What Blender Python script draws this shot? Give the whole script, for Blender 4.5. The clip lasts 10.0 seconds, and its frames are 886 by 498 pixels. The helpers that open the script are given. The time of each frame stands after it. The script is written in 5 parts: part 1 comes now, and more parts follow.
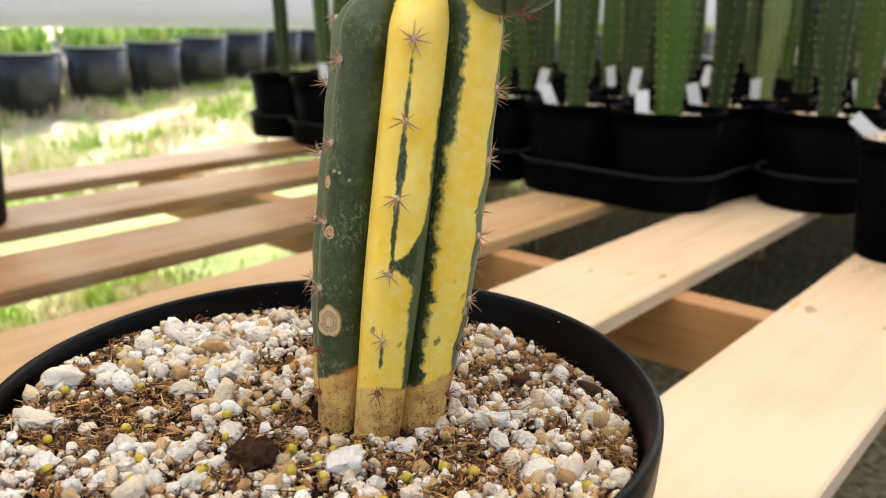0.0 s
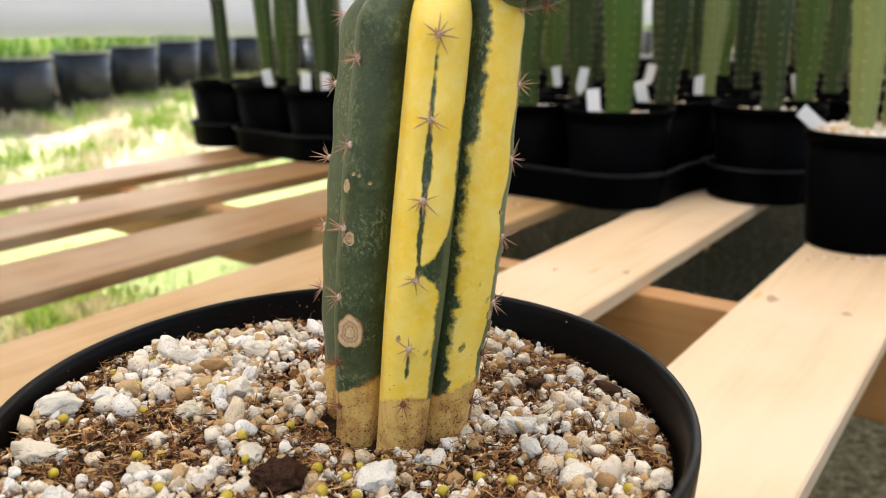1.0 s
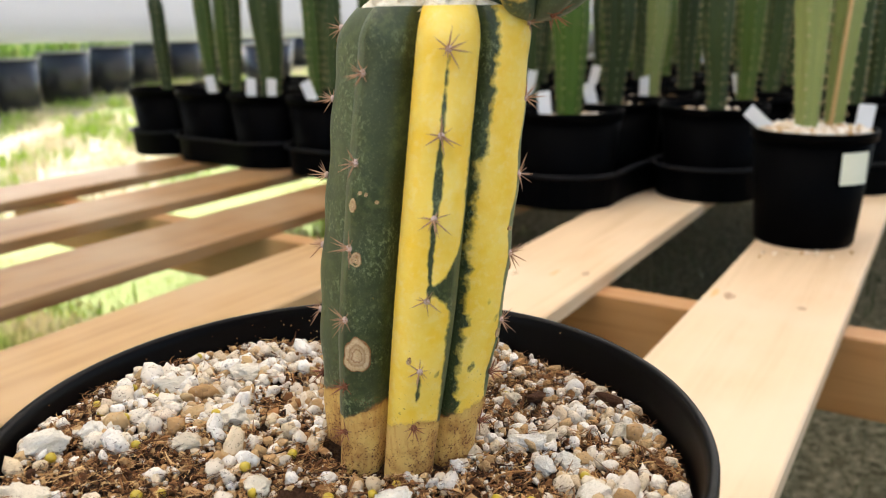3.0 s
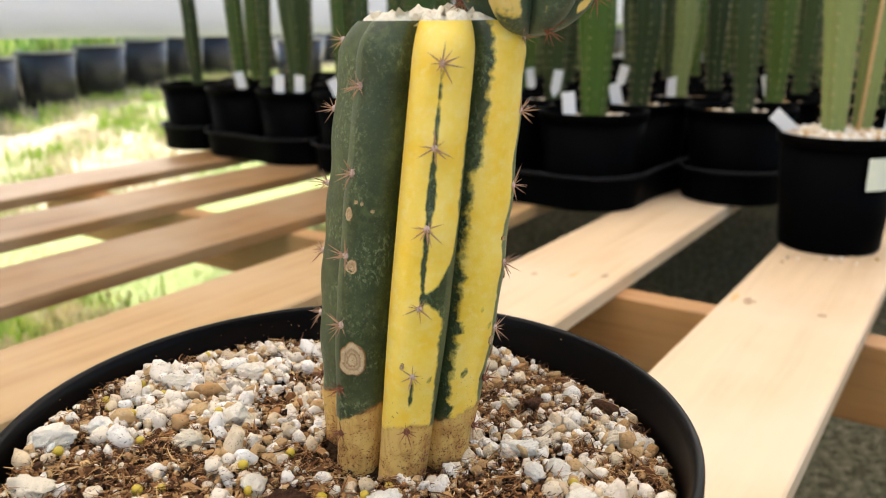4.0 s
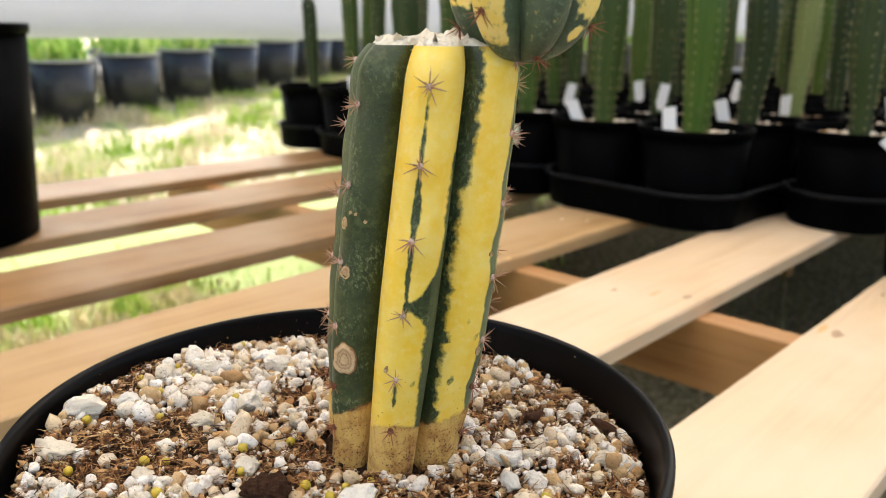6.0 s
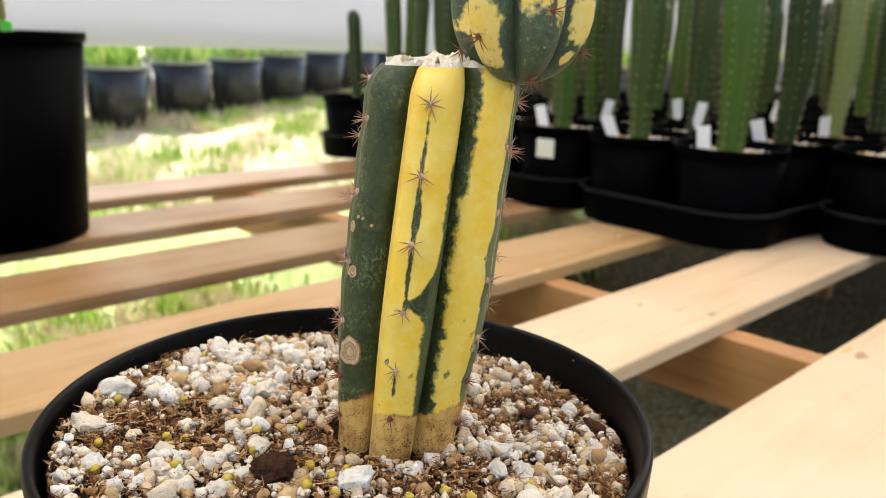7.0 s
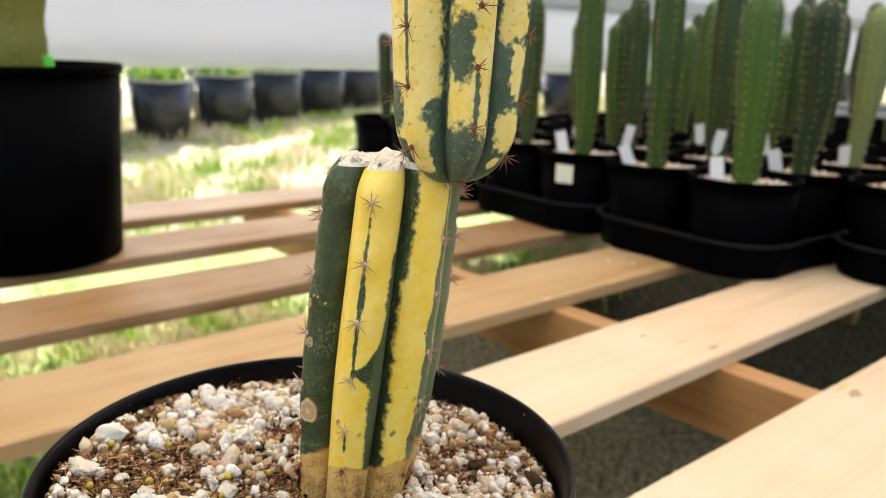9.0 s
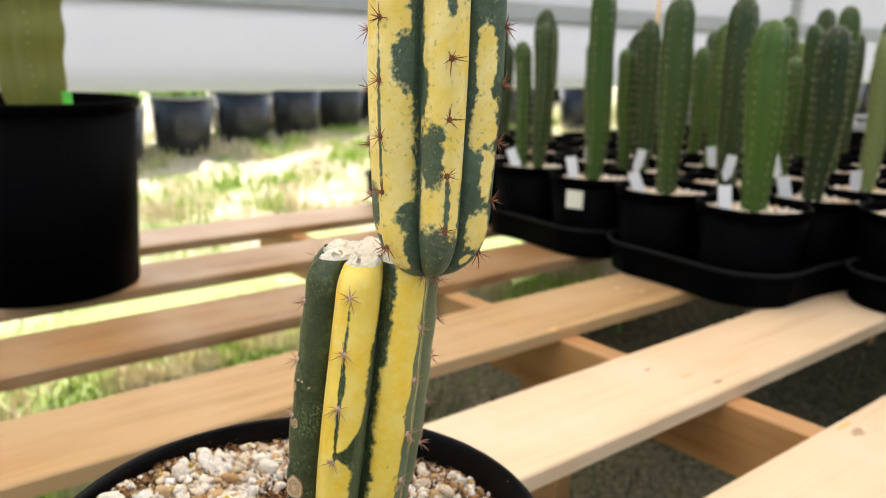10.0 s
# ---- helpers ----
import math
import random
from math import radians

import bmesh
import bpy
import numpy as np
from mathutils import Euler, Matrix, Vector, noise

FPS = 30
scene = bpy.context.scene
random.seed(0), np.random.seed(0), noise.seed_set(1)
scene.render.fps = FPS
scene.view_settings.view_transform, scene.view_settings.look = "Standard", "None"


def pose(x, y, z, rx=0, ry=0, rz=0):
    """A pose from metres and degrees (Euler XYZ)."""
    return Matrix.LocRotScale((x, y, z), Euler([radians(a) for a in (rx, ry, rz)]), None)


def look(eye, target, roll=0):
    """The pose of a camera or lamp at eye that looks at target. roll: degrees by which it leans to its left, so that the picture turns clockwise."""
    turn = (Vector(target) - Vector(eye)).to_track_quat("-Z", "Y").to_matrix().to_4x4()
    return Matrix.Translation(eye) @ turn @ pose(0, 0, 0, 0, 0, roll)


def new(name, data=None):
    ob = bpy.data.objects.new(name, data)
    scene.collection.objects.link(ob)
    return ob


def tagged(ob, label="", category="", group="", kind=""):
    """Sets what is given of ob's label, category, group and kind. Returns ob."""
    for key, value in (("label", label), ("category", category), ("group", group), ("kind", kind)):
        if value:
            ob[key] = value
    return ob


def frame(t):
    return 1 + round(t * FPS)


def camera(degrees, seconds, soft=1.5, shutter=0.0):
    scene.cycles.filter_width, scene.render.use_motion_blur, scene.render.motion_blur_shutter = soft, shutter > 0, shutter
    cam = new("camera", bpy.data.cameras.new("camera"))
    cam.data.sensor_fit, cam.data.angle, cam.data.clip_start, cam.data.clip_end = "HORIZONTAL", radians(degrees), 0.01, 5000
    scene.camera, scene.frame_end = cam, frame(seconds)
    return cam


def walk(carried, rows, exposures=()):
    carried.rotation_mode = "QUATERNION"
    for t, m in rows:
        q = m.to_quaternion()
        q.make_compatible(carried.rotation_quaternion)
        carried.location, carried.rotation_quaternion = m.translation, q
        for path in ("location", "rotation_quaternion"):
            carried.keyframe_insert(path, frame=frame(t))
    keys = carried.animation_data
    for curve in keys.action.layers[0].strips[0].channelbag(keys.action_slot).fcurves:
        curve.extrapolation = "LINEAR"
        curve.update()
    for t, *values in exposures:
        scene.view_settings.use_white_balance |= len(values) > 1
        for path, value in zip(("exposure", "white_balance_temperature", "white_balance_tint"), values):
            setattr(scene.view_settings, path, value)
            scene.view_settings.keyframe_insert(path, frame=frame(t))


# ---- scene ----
cam = camera(57.7, 10.0, soft=0.8)
cam.data.dof.use_dof = True
cam.data.dof.focus_distance = 0.305
cam.data.dof.aperture_fstop = 13.0
PATH = [
    (0, (0.011, 0.02, 0.395), (-0.078, 1.939, -0.162), 0.5),
    (0.5, (-0.002, 0.023, 0.392), (-0.016, 1.945, -0.16), 0.0),
    (1, (-0.017, 0.029, 0.392), (0.04, 1.952, -0.155), -0.5),
    (1.5, (-0.028, 0.033, 0.393), (0.092, 1.954, -0.151), -0.8),
    (2, (-0.034, 0.038, 0.392), (0.139, 1.956, -0.149), -1.1),
    (2.5, (-0.039, 0.04, 0.393), (0.167, 1.954, -0.149), -1.0),
    (4, (-0.027, 0.033, 0.401), (0.101, 1.951, -0.152), -0.5),
    (4.5, (-0.017, 0.032, 0.402), (0.041, 1.952, -0.155), -0.2),
    (5, (-0.005, 0.028, 0.403), (-0.023, 1.95, -0.152), 0.1),
    (5.5, (0.005, 0.023, 0.405), (-0.084, 1.943, -0.146), 0.4),
    (6.8, (0.03, 0.007, 0.41), (-0.214, 1.923, -0.107), 1.5),
    (7, (0.033, -0.002, 0.411), (-0.227, 1.914, -0.102), 1.7),
    (7.5, (0.044, -0.012, 0.42), (-0.252, 1.901, -0.084), 1.9),
    (8, (0.056, -0.023, 0.427), (-0.265, 1.887, -0.071), 2.0),
    (8.5, (0.066, -0.026, 0.437), (-0.274, 1.88, -0.061), 1.9),
    (9, (0.076, -0.027, 0.451), (-0.284, 1.876, -0.048), 1.8),
    (9.5, (0.087, -0.029, 0.47), (-0.296, 1.87, -0.025), 1.6),
    (10, (0.095, -0.03, 0.49), (-0.317, 1.866, 0.007), 1.3),
]
walk(cam, [(t, look(eye, target, roll)) for t, eye, target, roll in PATH])

# ---- light ----
SUN_EL, SUN_AZ = radians(38), radians(-16)
world = bpy.data.worlds.new("sky")
scene.world = world
world.use_nodes = True
wn = world.node_tree.nodes
sky = wn.new("ShaderNodeTexSky")
sky.sky_type = "NISHITA"
sky.sun_disc = False
sky.sun_elevation, sky.sun_rotation = SUN_EL, SUN_AZ
sky.air_density, sky.dust_density = 1.0, 3.0
world.node_tree.links.new(sky.outputs[0], wn["Background"].inputs[0])
wn["Background"].inputs[1].default_value = 0.15
sun_data = bpy.data.lights.new("sun", "SUN")
sun_data.energy, sun_data.angle, sun_data.color = 5.0, radians(1.5), (1.0, 0.945, 0.885)
sun = new("sun", sun_data)
sun_way = Vector((math.sin(SUN_AZ) * math.cos(SUN_EL), math.cos(SUN_AZ) * math.cos(SUN_EL), math.sin(SUN_EL)))
sun.matrix_world = look(sun_way * 10, (0, 0, 0))
scene.view_settings.exposure = 1.45

# ---- materials ----


def material(name, rough=0.6, metal=0.0, spec=0.5):
    m = bpy.data.materials.new(name)
    m.use_nodes = True
    b = m.node_tree.nodes["Principled BSDF"]
    b.inputs["Roughness"].default_value = rough
    b.inputs["Metallic"].default_value = metal
    b.inputs["Specular IOR Level"].default_value = spec
    return m


def node(m, kind, **values):
    n = m.node_tree.nodes.new(kind)
    for key, v in values.items():
        n.inputs[key.replace("_", " ")].default_value = v
    return n


def wire(m, a, b):
    m.node_tree.links.new(a, b)


def coords(m, scale=(1, 1, 1)):
    tc = m.node_tree.nodes.new("ShaderNodeTexCoord")
    mp = m.node_tree.nodes.new("ShaderNodeMapping")
    mp.inputs["Scale"].default_value = scale
    wire(m, tc.outputs["Object"], mp.inputs["Vector"])
    return mp.outputs["Vector"]


def noise_of(m, vector, scale, detail=4.0, rough=0.55, distort=0.0):
    n = node(m, "ShaderNodeTexNoise", Scale=scale, Detail=detail, Roughness=rough, Distortion=distort)
    wire(m, vector, n.inputs["Vector"])
    return n.outputs["Fac"]


def ramp(m, fac, *stops):
    r = m.node_tree.nodes.new("ShaderNodeValToRGB")
    e = r.color_ramp.elements
    while len(e) < len(stops):
        e.new(0.5)
    for el, (p, c) in zip(e, stops):
        el.position = p
        el.color = (*c, 1) if len(c) == 3 else c
    wire(m, fac, r.inputs["Fac"])
    return r.outputs["Color"]


def mixed(m, fac, a, b, kind="MIX"):
    n = m.node_tree.nodes.new("ShaderNodeMix")
    n.data_type, n.blend_type = "RGBA", kind
    for sock, v in ((n.inputs[0], fac), (n.inputs[6], a), (n.inputs[7], b)):
        if isinstance(v, (int, float)):
            sock.default_value = v
        elif isinstance(v, tuple):
            sock.default_value = (*v, 1)
        else:
            wire(m, v, sock)
    return n.outputs[2]


def maths(m, op, a, b=0.0):
    n = m.node_tree.nodes.new("ShaderNodeMath")
    n.operation = op
    for sock, v in zip(n.inputs, (a, b)):
        if isinstance(v, (int, float)):
            sock.default_value = v
        else:
            wire(m, v, sock)
    return n.outputs[0]


def attr(m, name):
    n = m.node_tree.nodes.new("ShaderNodeAttribute")
    n.attribute_name = name
    return n.outputs["Fac"]


def finish(m, color, bump=None, strength=0.3, dist=0.001, rough=None):
    b = m.node_tree.nodes["Principled BSDF"]
    if isinstance(color, tuple):
        b.inputs["Base Color"].default_value = (*color, 1)
    else:
        wire(m, color, b.inputs["Base Color"])
    if bump is not None:
        n = node(m, "ShaderNodeBump", Strength=strength, Distance=dist)
        wire(m, bump, n.inputs["Height"])
        wire(m, n.outputs["Normal"], b.inputs["Normal"])
    if rough is not None:
        wire(m, rough, b.inputs["Roughness"])
    return m


def island(m):
    return m.node_tree.nodes.new("ShaderNodeNewGeometry").outputs["Random Per Island"]


def per_object(m):
    return m.node_tree.nodes.new("ShaderNodeObjectInfo").outputs["Random"]


def make_wood(name, light, dark, worn):
    m = material(name, 0.50, spec=0.45)
    tc = m.node_tree.nodes.new("ShaderNodeTexCoord")
    shift = m.node_tree.nodes.new("ShaderNodeVectorMath")
    shift.operation = "ADD"
    big = m.node_tree.nodes.new("ShaderNodeCombineXYZ")
    wire(m, maths(m, "MULTIPLY", per_object(m), 17.0), big.inputs[0])
    wire(m, maths(m, "MULTIPLY", per_object(m), 9.0), big.inputs[1])
    wire(m, tc.outputs["Object"], shift.inputs[0])
    wire(m, big.outputs[0], shift.inputs[1])
    mp = m.node_tree.nodes.new("ShaderNodeMapping")
    mp.inputs["Scale"].default_value = (1.2, 22, 22)
    wire(m, shift.outputs[0], mp.inputs["Vector"])
    fine = m.node_tree.nodes.new("ShaderNodeMapping")
    fine.inputs["Scale"].default_value = (6, 260, 260)
    wire(m, shift.outputs[0], fine.inputs["Vector"])
    grain = noise_of(m, mp.outputs[0], 2.0, 6, 0.6, 0.6)
    fibre = noise_of(m, fine.outputs[0], 1.0, 3)
    blotch = noise_of(m, shift.outputs[0], 5.0, 3)
    c = ramp(m, grain, (0.3, dark), (0.52, light), (0.75, tuple(min(1, 1.1 * v) for v in light)))
    c = mixed(m, maths(m, "MULTIPLY", fibre, 0.28), c, dark)
    c = mixed(m, ramp(m, blotch, (0.42, (0, 0, 0)), (0.66, (0.8, 0.8, 0.8))), c, worn)
    tint = ramp(m, per_object(m), (0.0, (0.86, 0.84, 0.82)), (1.0, (1.05, 1.03, 1.0)))
    c = mixed(m, 1.0, c, tint, "MULTIPLY")
    return finish(m, c, maths(m, "ADD", grain, fibre), 0.25, 0.0008)


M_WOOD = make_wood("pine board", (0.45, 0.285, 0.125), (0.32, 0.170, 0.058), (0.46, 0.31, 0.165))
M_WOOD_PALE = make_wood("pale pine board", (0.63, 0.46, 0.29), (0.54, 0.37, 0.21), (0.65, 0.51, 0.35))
M_WOOD_DARK = make_wood("darker brown pine board", (0.36, 0.195, 0.072), (0.21, 0.092, 0.027), (0.40, 0.27, 0.15))
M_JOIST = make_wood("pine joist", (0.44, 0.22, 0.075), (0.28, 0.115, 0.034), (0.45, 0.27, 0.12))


def make_simple(name, a, b, scale, rough, spec=0.4):
    m = material(name, rough, spec=spec)
    n = noise_of(m, coords(m), scale, 4, 0.6)
    return finish(m, mixed(m, n, a, b), n, 0.2, 0.001)


def make_knot():
    m = material("wood knot", 0.6)
    n = noise_of(m, coords(m, (60, 200, 60)), 2.0, 4, 0.6, 1.0)
    return finish(m, ramp(m, n, (0.35, (0.24, 0.13, 0.07)), (0.62, (0.50, 0.34, 0.20))))


M_KNOT = make_knot()
M_AMBER = make_simple("amber resin streak", (0.62, 0.36, 0.12), (0.56, 0.36, 0.17), 90, 0.5)


def make_black_plastic(name, base, rough, spec=0.025):
    m = material(name, rough, spec=spec)
    v = coords(m)
    dust = noise_of(m, v, 30, 6, 0.65)
    fine = noise_of(m, v, 900, 2)
    c = mixed(m, ramp(m, dust, (0.5, (0, 0, 0)), (0.8, (0.5, 0.5, 0.5))), base, tuple(b * 1.8 + 0.0002 for b in base))
    r = maths(m, "ADD", maths(m, "MULTIPLY", dust, 0.25), rough - 0.1)
    return finish(m, c, fine, 0.12, 0.0004, r)


M_POT = make_black_plastic("black pot plastic", (0.0010, 0.0009, 0.0010), 0.45, 0.018)
M_RIM = material("glossy black rim plastic", 0.30, spec=0.08)
finish(M_RIM, (0.0030, 0.0024, 0.0022))
# base lifted to grey to paint in the sky's sheen on distant pots
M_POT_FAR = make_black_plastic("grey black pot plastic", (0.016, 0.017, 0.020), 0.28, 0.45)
M_TRAY = make_black_plastic("black tray plastic", (0.0012, 0.0012, 0.0013), 0.42, 0.018)


def make_perlite():
    m = material("perlite and pumice", 0.9, spec=0.2)
    r = island(m)
    v = coords(m)
    c = ramp(m, r, (0.0, (0.86, 0.80, 0.72)), (0.30, (0.78, 0.68, 0.55)), (0.50, (0.66, 0.51, 0.32)), (0.64, (0.88, 0.83, 0.75)), (0.80, (0.58, 0.39, 0.19)), (1.0, (0.42, 0.23, 0.09)))
    pits = noise_of(m, v, 900, 4, 0.7)
    dirt = noise_of(m, v, 240, 4, 0.6)
    c = mixed(m, ramp(m, dirt, (0.56, (0, 0, 0)), (0.70, (0.6, 0.6, 0.6))), c, (0.56, 0.43, 0.28))
    c = mixed(m, ramp(m, pits, (0.33, (1, 1, 1)), (0.41, (0, 0, 0))), c, (0.20, 0.14, 0.09))
    return finish(m, c, maths(m, "ADD", pits, dirt), 0.8, 0.0014)


M_PERLITE = make_perlite()


def make_stone():
    m = material("pitted pumice", 0.9, spec=0.2)
    v = coords(m)
    a = noise_of(m, v, 3.0, 5, 0.7)
    pits = noise_of(m, v, 9.0, 4, 0.7)
    c = mixed(m, per_object(m), (0.88, 0.83, 0.74), (0.78, 0.66, 0.48))
    c = mixed(m, ramp(m, a, (0.45, (0, 0, 0)), (0.7, (0.5, 0.5, 0.5))), c, (0.72, 0.60, 0.44))
    c = mixed(m, ramp(m, pits, (0.31, (1, 1, 1)), (0.39, (0, 0, 0))), c, (0.20, 0.15, 0.10))
    return finish(m, c, pits, 0.9, 0.0012)


M_STONE = make_stone()


def make_soil(name, dark, light):
    m = material(name, 0.95, spec=0.15)
    v = coords(m)
    a = noise_of(m, v, 160, 6, 0.7)
    b = noise_of(m, v, 1100, 3, 0.7)
    c = mixed(m, ramp(m, b, (0.35, (0, 0, 0)), (0.65, (1, 1, 1))), ramp(m, a, (0.35, dark), (0.65, light)), tuple(x * 0.45 for x in dark))
    return finish(m, c, maths(m, "ADD", a, b), 1.0, 0.002)


M_SOIL = make_soil("coir potting soil", (0.020, 0.009, 0.004), (0.10, 0.05, 0.021))


def make_lump(name, dark, light):
    m = material(name, 0.95, spec=0.1)
    v = coords(m)
    a, b = noise_of(m, v, 3.5, 6, 0.75), noise_of(m, v, 14, 4, 0.7)
    return finish(m, mixed(m, ramp(m, b, (0.4, (0, 0, 0)), (0.65, (1, 1, 1))), ramp(m, a, (0.35, dark), (0.7, light)), tuple(x * 0.5 for x in dark)), maths(m, "ADD", a, b), 1.0, 0.0015)


M_LUMP = make_lump("dark crumbly bark", (0.060, 0.026, 0.014), (0.20, 0.095, 0.05))
M_CHIP = make_lump("red brown bark", (0.10, 0.04, 0.02), (0.26, 0.13, 0.07))


def make_fibre():
    m = material("coir fibre", 0.9, spec=0.2)
    c = ramp(m, island(m), (0.0, (0.016, 0.007, 0.003)), (0.38, (0.12, 0.048, 0.017)), (0.74, (0.36, 0.175, 0.065)), (1.0, (0.64, 0.42, 0.19)))
    return finish(m, c, noise_of(m, coords(m), 1500, 2), 0.4, 0.0004)


M_FIBRE = make_fibre()


def make_pellet():
    m = material("yellow fertiliser shell", 0.35)
    n = noise_of(m, coords(m), 500, 3)
    c = mixed(m, n, (0.50, 0.37, 0.02), (0.36, 0.26, 0.012))
    return finish(m, mixed(m, per_object(m), c, (0.46, 0.33, 0.02)), n, 0.15, 0.0004)


M_PELLET = make_pellet()


def make_variegated(name, green_a, green_b, waxy, deep, pale, dapple=1.0):
    m = material(name, 0.40, spec=0.34)
    b = m.node_tree.nodes["Principled BSDF"]
    b.inputs["Subsurface Weight"].default_value = 0.12
    b.inputs["Subsurface Radius"].default_value = (0.004, 0.003, 0.001)
    b.inputs["Subsurface Scale"].default_value = 0.5
    v = coords(m)
    big = noise_of(m, v, 90, 4, 0.6)
    mid = noise_of(m, v, 330, 5, 0.62)
    fine = noise_of(m, v, 1800, 3, 0.6)
    green = mixed(m, ramp(m, mid, (0.44, (0, 0, 0)), (0.58, (1, 1, 1))), green_a, green_b)
    green = mixed(m, ramp(m, big, (0.40, (0.75, 0.75, 0.75)), (0.60, (0, 0, 0))), green, tuple(x * 0.7 for x in green_a))
    green = mixed(m, maths(m, "MULTIPLY", attr(m, "wax"), 0.85), green, waxy)
    green = mixed(m, ramp(m, fine, (0.60, (0, 0, 0)), (0.72, (0.5, 0.5, 0.5))), green, waxy)
    scuff = noise_of(m, coords(m, (1, 1, 0.7)), 800, 6, 0.78)
    scuff = maths(m, "MULTIPLY", ramp(m, scuff, (0.53, (0, 0, 0)), (0.58, (0.9, 0.9, 0.9))), ramp(m, noise_of(m, v, 60, 3), (0.45, (0, 0, 0)), (0.6, (1, 1, 1))))
    green = mixed(m, scuff, green, waxy)
    yellow = mixed(m, ramp(m, big, (0.35, (0, 0, 0)), (0.7, (1, 1, 1))), deep, pale)
    yellow = mixed(m, ramp(m, mid, (0.5, (0, 0, 0)), (0.75, (0.5, 0.5, 0.5))), yellow, (0.84, 0.70, 0.32))
    soft = noise_of(m, v, 420, 1.5, 0.5)
    field = maths(m, "ADD", attr(m, "yellow"), maths(m, "MULTIPLY", maths(m, "SUBTRACT", soft, 0.5), 0.55 * dapple))
    field = maths(m, "ADD", field, maths(m, "MULTIPLY", maths(m, "SUBTRACT", fine, 0.5), 0.30))
    blend = ramp(m, field, (0.28, (0, 0, 0)), (0.50, (0.45, 0.45, 0.45)), (0.74, (1, 1, 1)))
    c = mixed(m, blend, green, yellow)
    cork = mixed(m, ramp(m, big, (0.4, (0, 0, 0)), (0.62, (1, 1, 1))), (0.66, 0.43, 0.13), (0.56, 0.31, 0.075))
    streak = noise_of(m, coords(m, (1, 1, 0.18)), 520, 4, 0.6)
    cork = mixed(m, ramp(m, streak, (0.5, (0, 0, 0)), (0.72, (0.8, 0.8, 0.8))), cork, (0.46, 0.21, 0.05))
    cork = mixed(m, ramp(m, mid, (0.62, (0, 0, 0)), (0.70, (0.8, 0.8, 0.8))), cork, (0.28, 0.13, 0.05))
    cf = maths(m, "ADD", attr(m, "cork"), maths(m, "MULTIPLY", maths(m, "SUBTRACT", mid, 0.5), 0.35))
    cork = mixed(m, ramp(m, maths(m, "ADD", maths(m, "MULTIPLY", attr(m, "cork"), 0.08), maths(m, "MULTIPLY", big, 0.8)), (0.50, (0, 0, 0)), (0.72, (0.85, 0.85, 0.85))), cork, (0.24, 0.095, 0.03))
    cmask = ramp(m, cf, (0.48, (0, 0, 0)), (0.53, (1, 1, 1)))
    c = mixed(m, cmask, c, cork)
    seam = maths(m, "SUBTRACT", 1.0, maths(m, "MULTIPLY", maths(m, "ABSOLUTE", maths(m, "SUBTRACT", cf, 0.50)), 9.0))
    c = mixed(m, maths(m, "MULTIPLY", ramp(m, seam, (0.0, (0, 0, 0)), (1.0, (0.7, 0.7, 0.7))), ramp(m, big, (0.40, (0, 0, 0)), (0.55, (1, 1, 1)))), c, (0.30, 0.10, 0.025))
    grime = noise_of(m, v, 1100, 4, 0.65)
    speck = maths(m, "ADD", grime, maths(m, "MULTIPLY", attr(m, "cork"), 0.05))
    speck = maths(m, "ADD", speck, maths(m, "MULTIPLY", maths(m, "SUBTRACT", big, 0.5), 0.35))
    c = mixed(m, ramp(m, speck, (0.64, (0, 0, 0)), (0.70, (0.95, 0.95, 0.95))), c, (0.13, 0.048, 0.018))
    rough = mixed(m, cmask, mixed(m, mid, (0.34, 0.34, 0.34), (0.5, 0.5, 0.5)), (0.8, 0.8, 0.8))
    return finish(m, c, maths(m, "ADD", mid, maths(m, "MULTIPLY", fine, 0.6)), 0.20, 0.0007, rough)


M_STOCK = make_variegated("variegated cactus skin", (0.020, 0.032, 0.007), (0.060, 0.078, 0.023), (0.175, 0.205, 0.105), (0.84, 0.545, 0.045), (0.86, 0.65, 0.15), 1.7)
M_SCION = make_variegated("mottled cactus skin", (0.032, 0.056, 0.026), (0.058, 0.090, 0.045), (0.15, 0.195, 0.13), (0.81, 0.58, 0.10), (0.84, 0.70, 0.30), 2.4)


def make_callus():
    m = material("dry callus", 0.85, spec=0.2)
    v = coords(m)
    a = noise_of(m, v, 260, 5, 0.7, 1.0)
    c = ramp(m, a, (0.30, (0.45, 0.32, 0.19)), (0.42, (0.76, 0.66, 0.50)), (0.65, (0.86, 0.80, 0.68)))
    return finish(m, c, a, 0.8, 0.002)


M_CALLUS = make_callus()


def make_scar():
    m = material("corky scar", 0.8, spec=0.2)
    v = coords(m)
    a = noise_of(m, v, 500, 5, 0.7, 1.5)
    c = ramp(m, a, (0.3, (0.42, 0.25, 0.12)), (0.5, (0.60, 0.42, 0.23)), (0.7, (0.70, 0.54, 0.34)))
    q = maths(m, "ADD", attr(m, "ring"), maths(m, "MULTIPLY", maths(m, "SUBTRACT", a, 0.5), 0.35))
    c = mixed(m, ramp(m, q, (0.28, (0, 0, 0)), (0.36, (0.75, 0.75, 0.75)), (0.44, (0.1, 0.1, 0.1)), (0.60, (0.6, 0.6, 0.6)), (0.68, (0, 0, 0)), (0.86, (0, 0, 0)), (0.95, (1, 1, 1))), c, (0.26, 0.115, 0.045))
    return finish(m, c, maths(m, "ADD", a, q), 0.6, 0.001)


M_SCAR = make_scar()


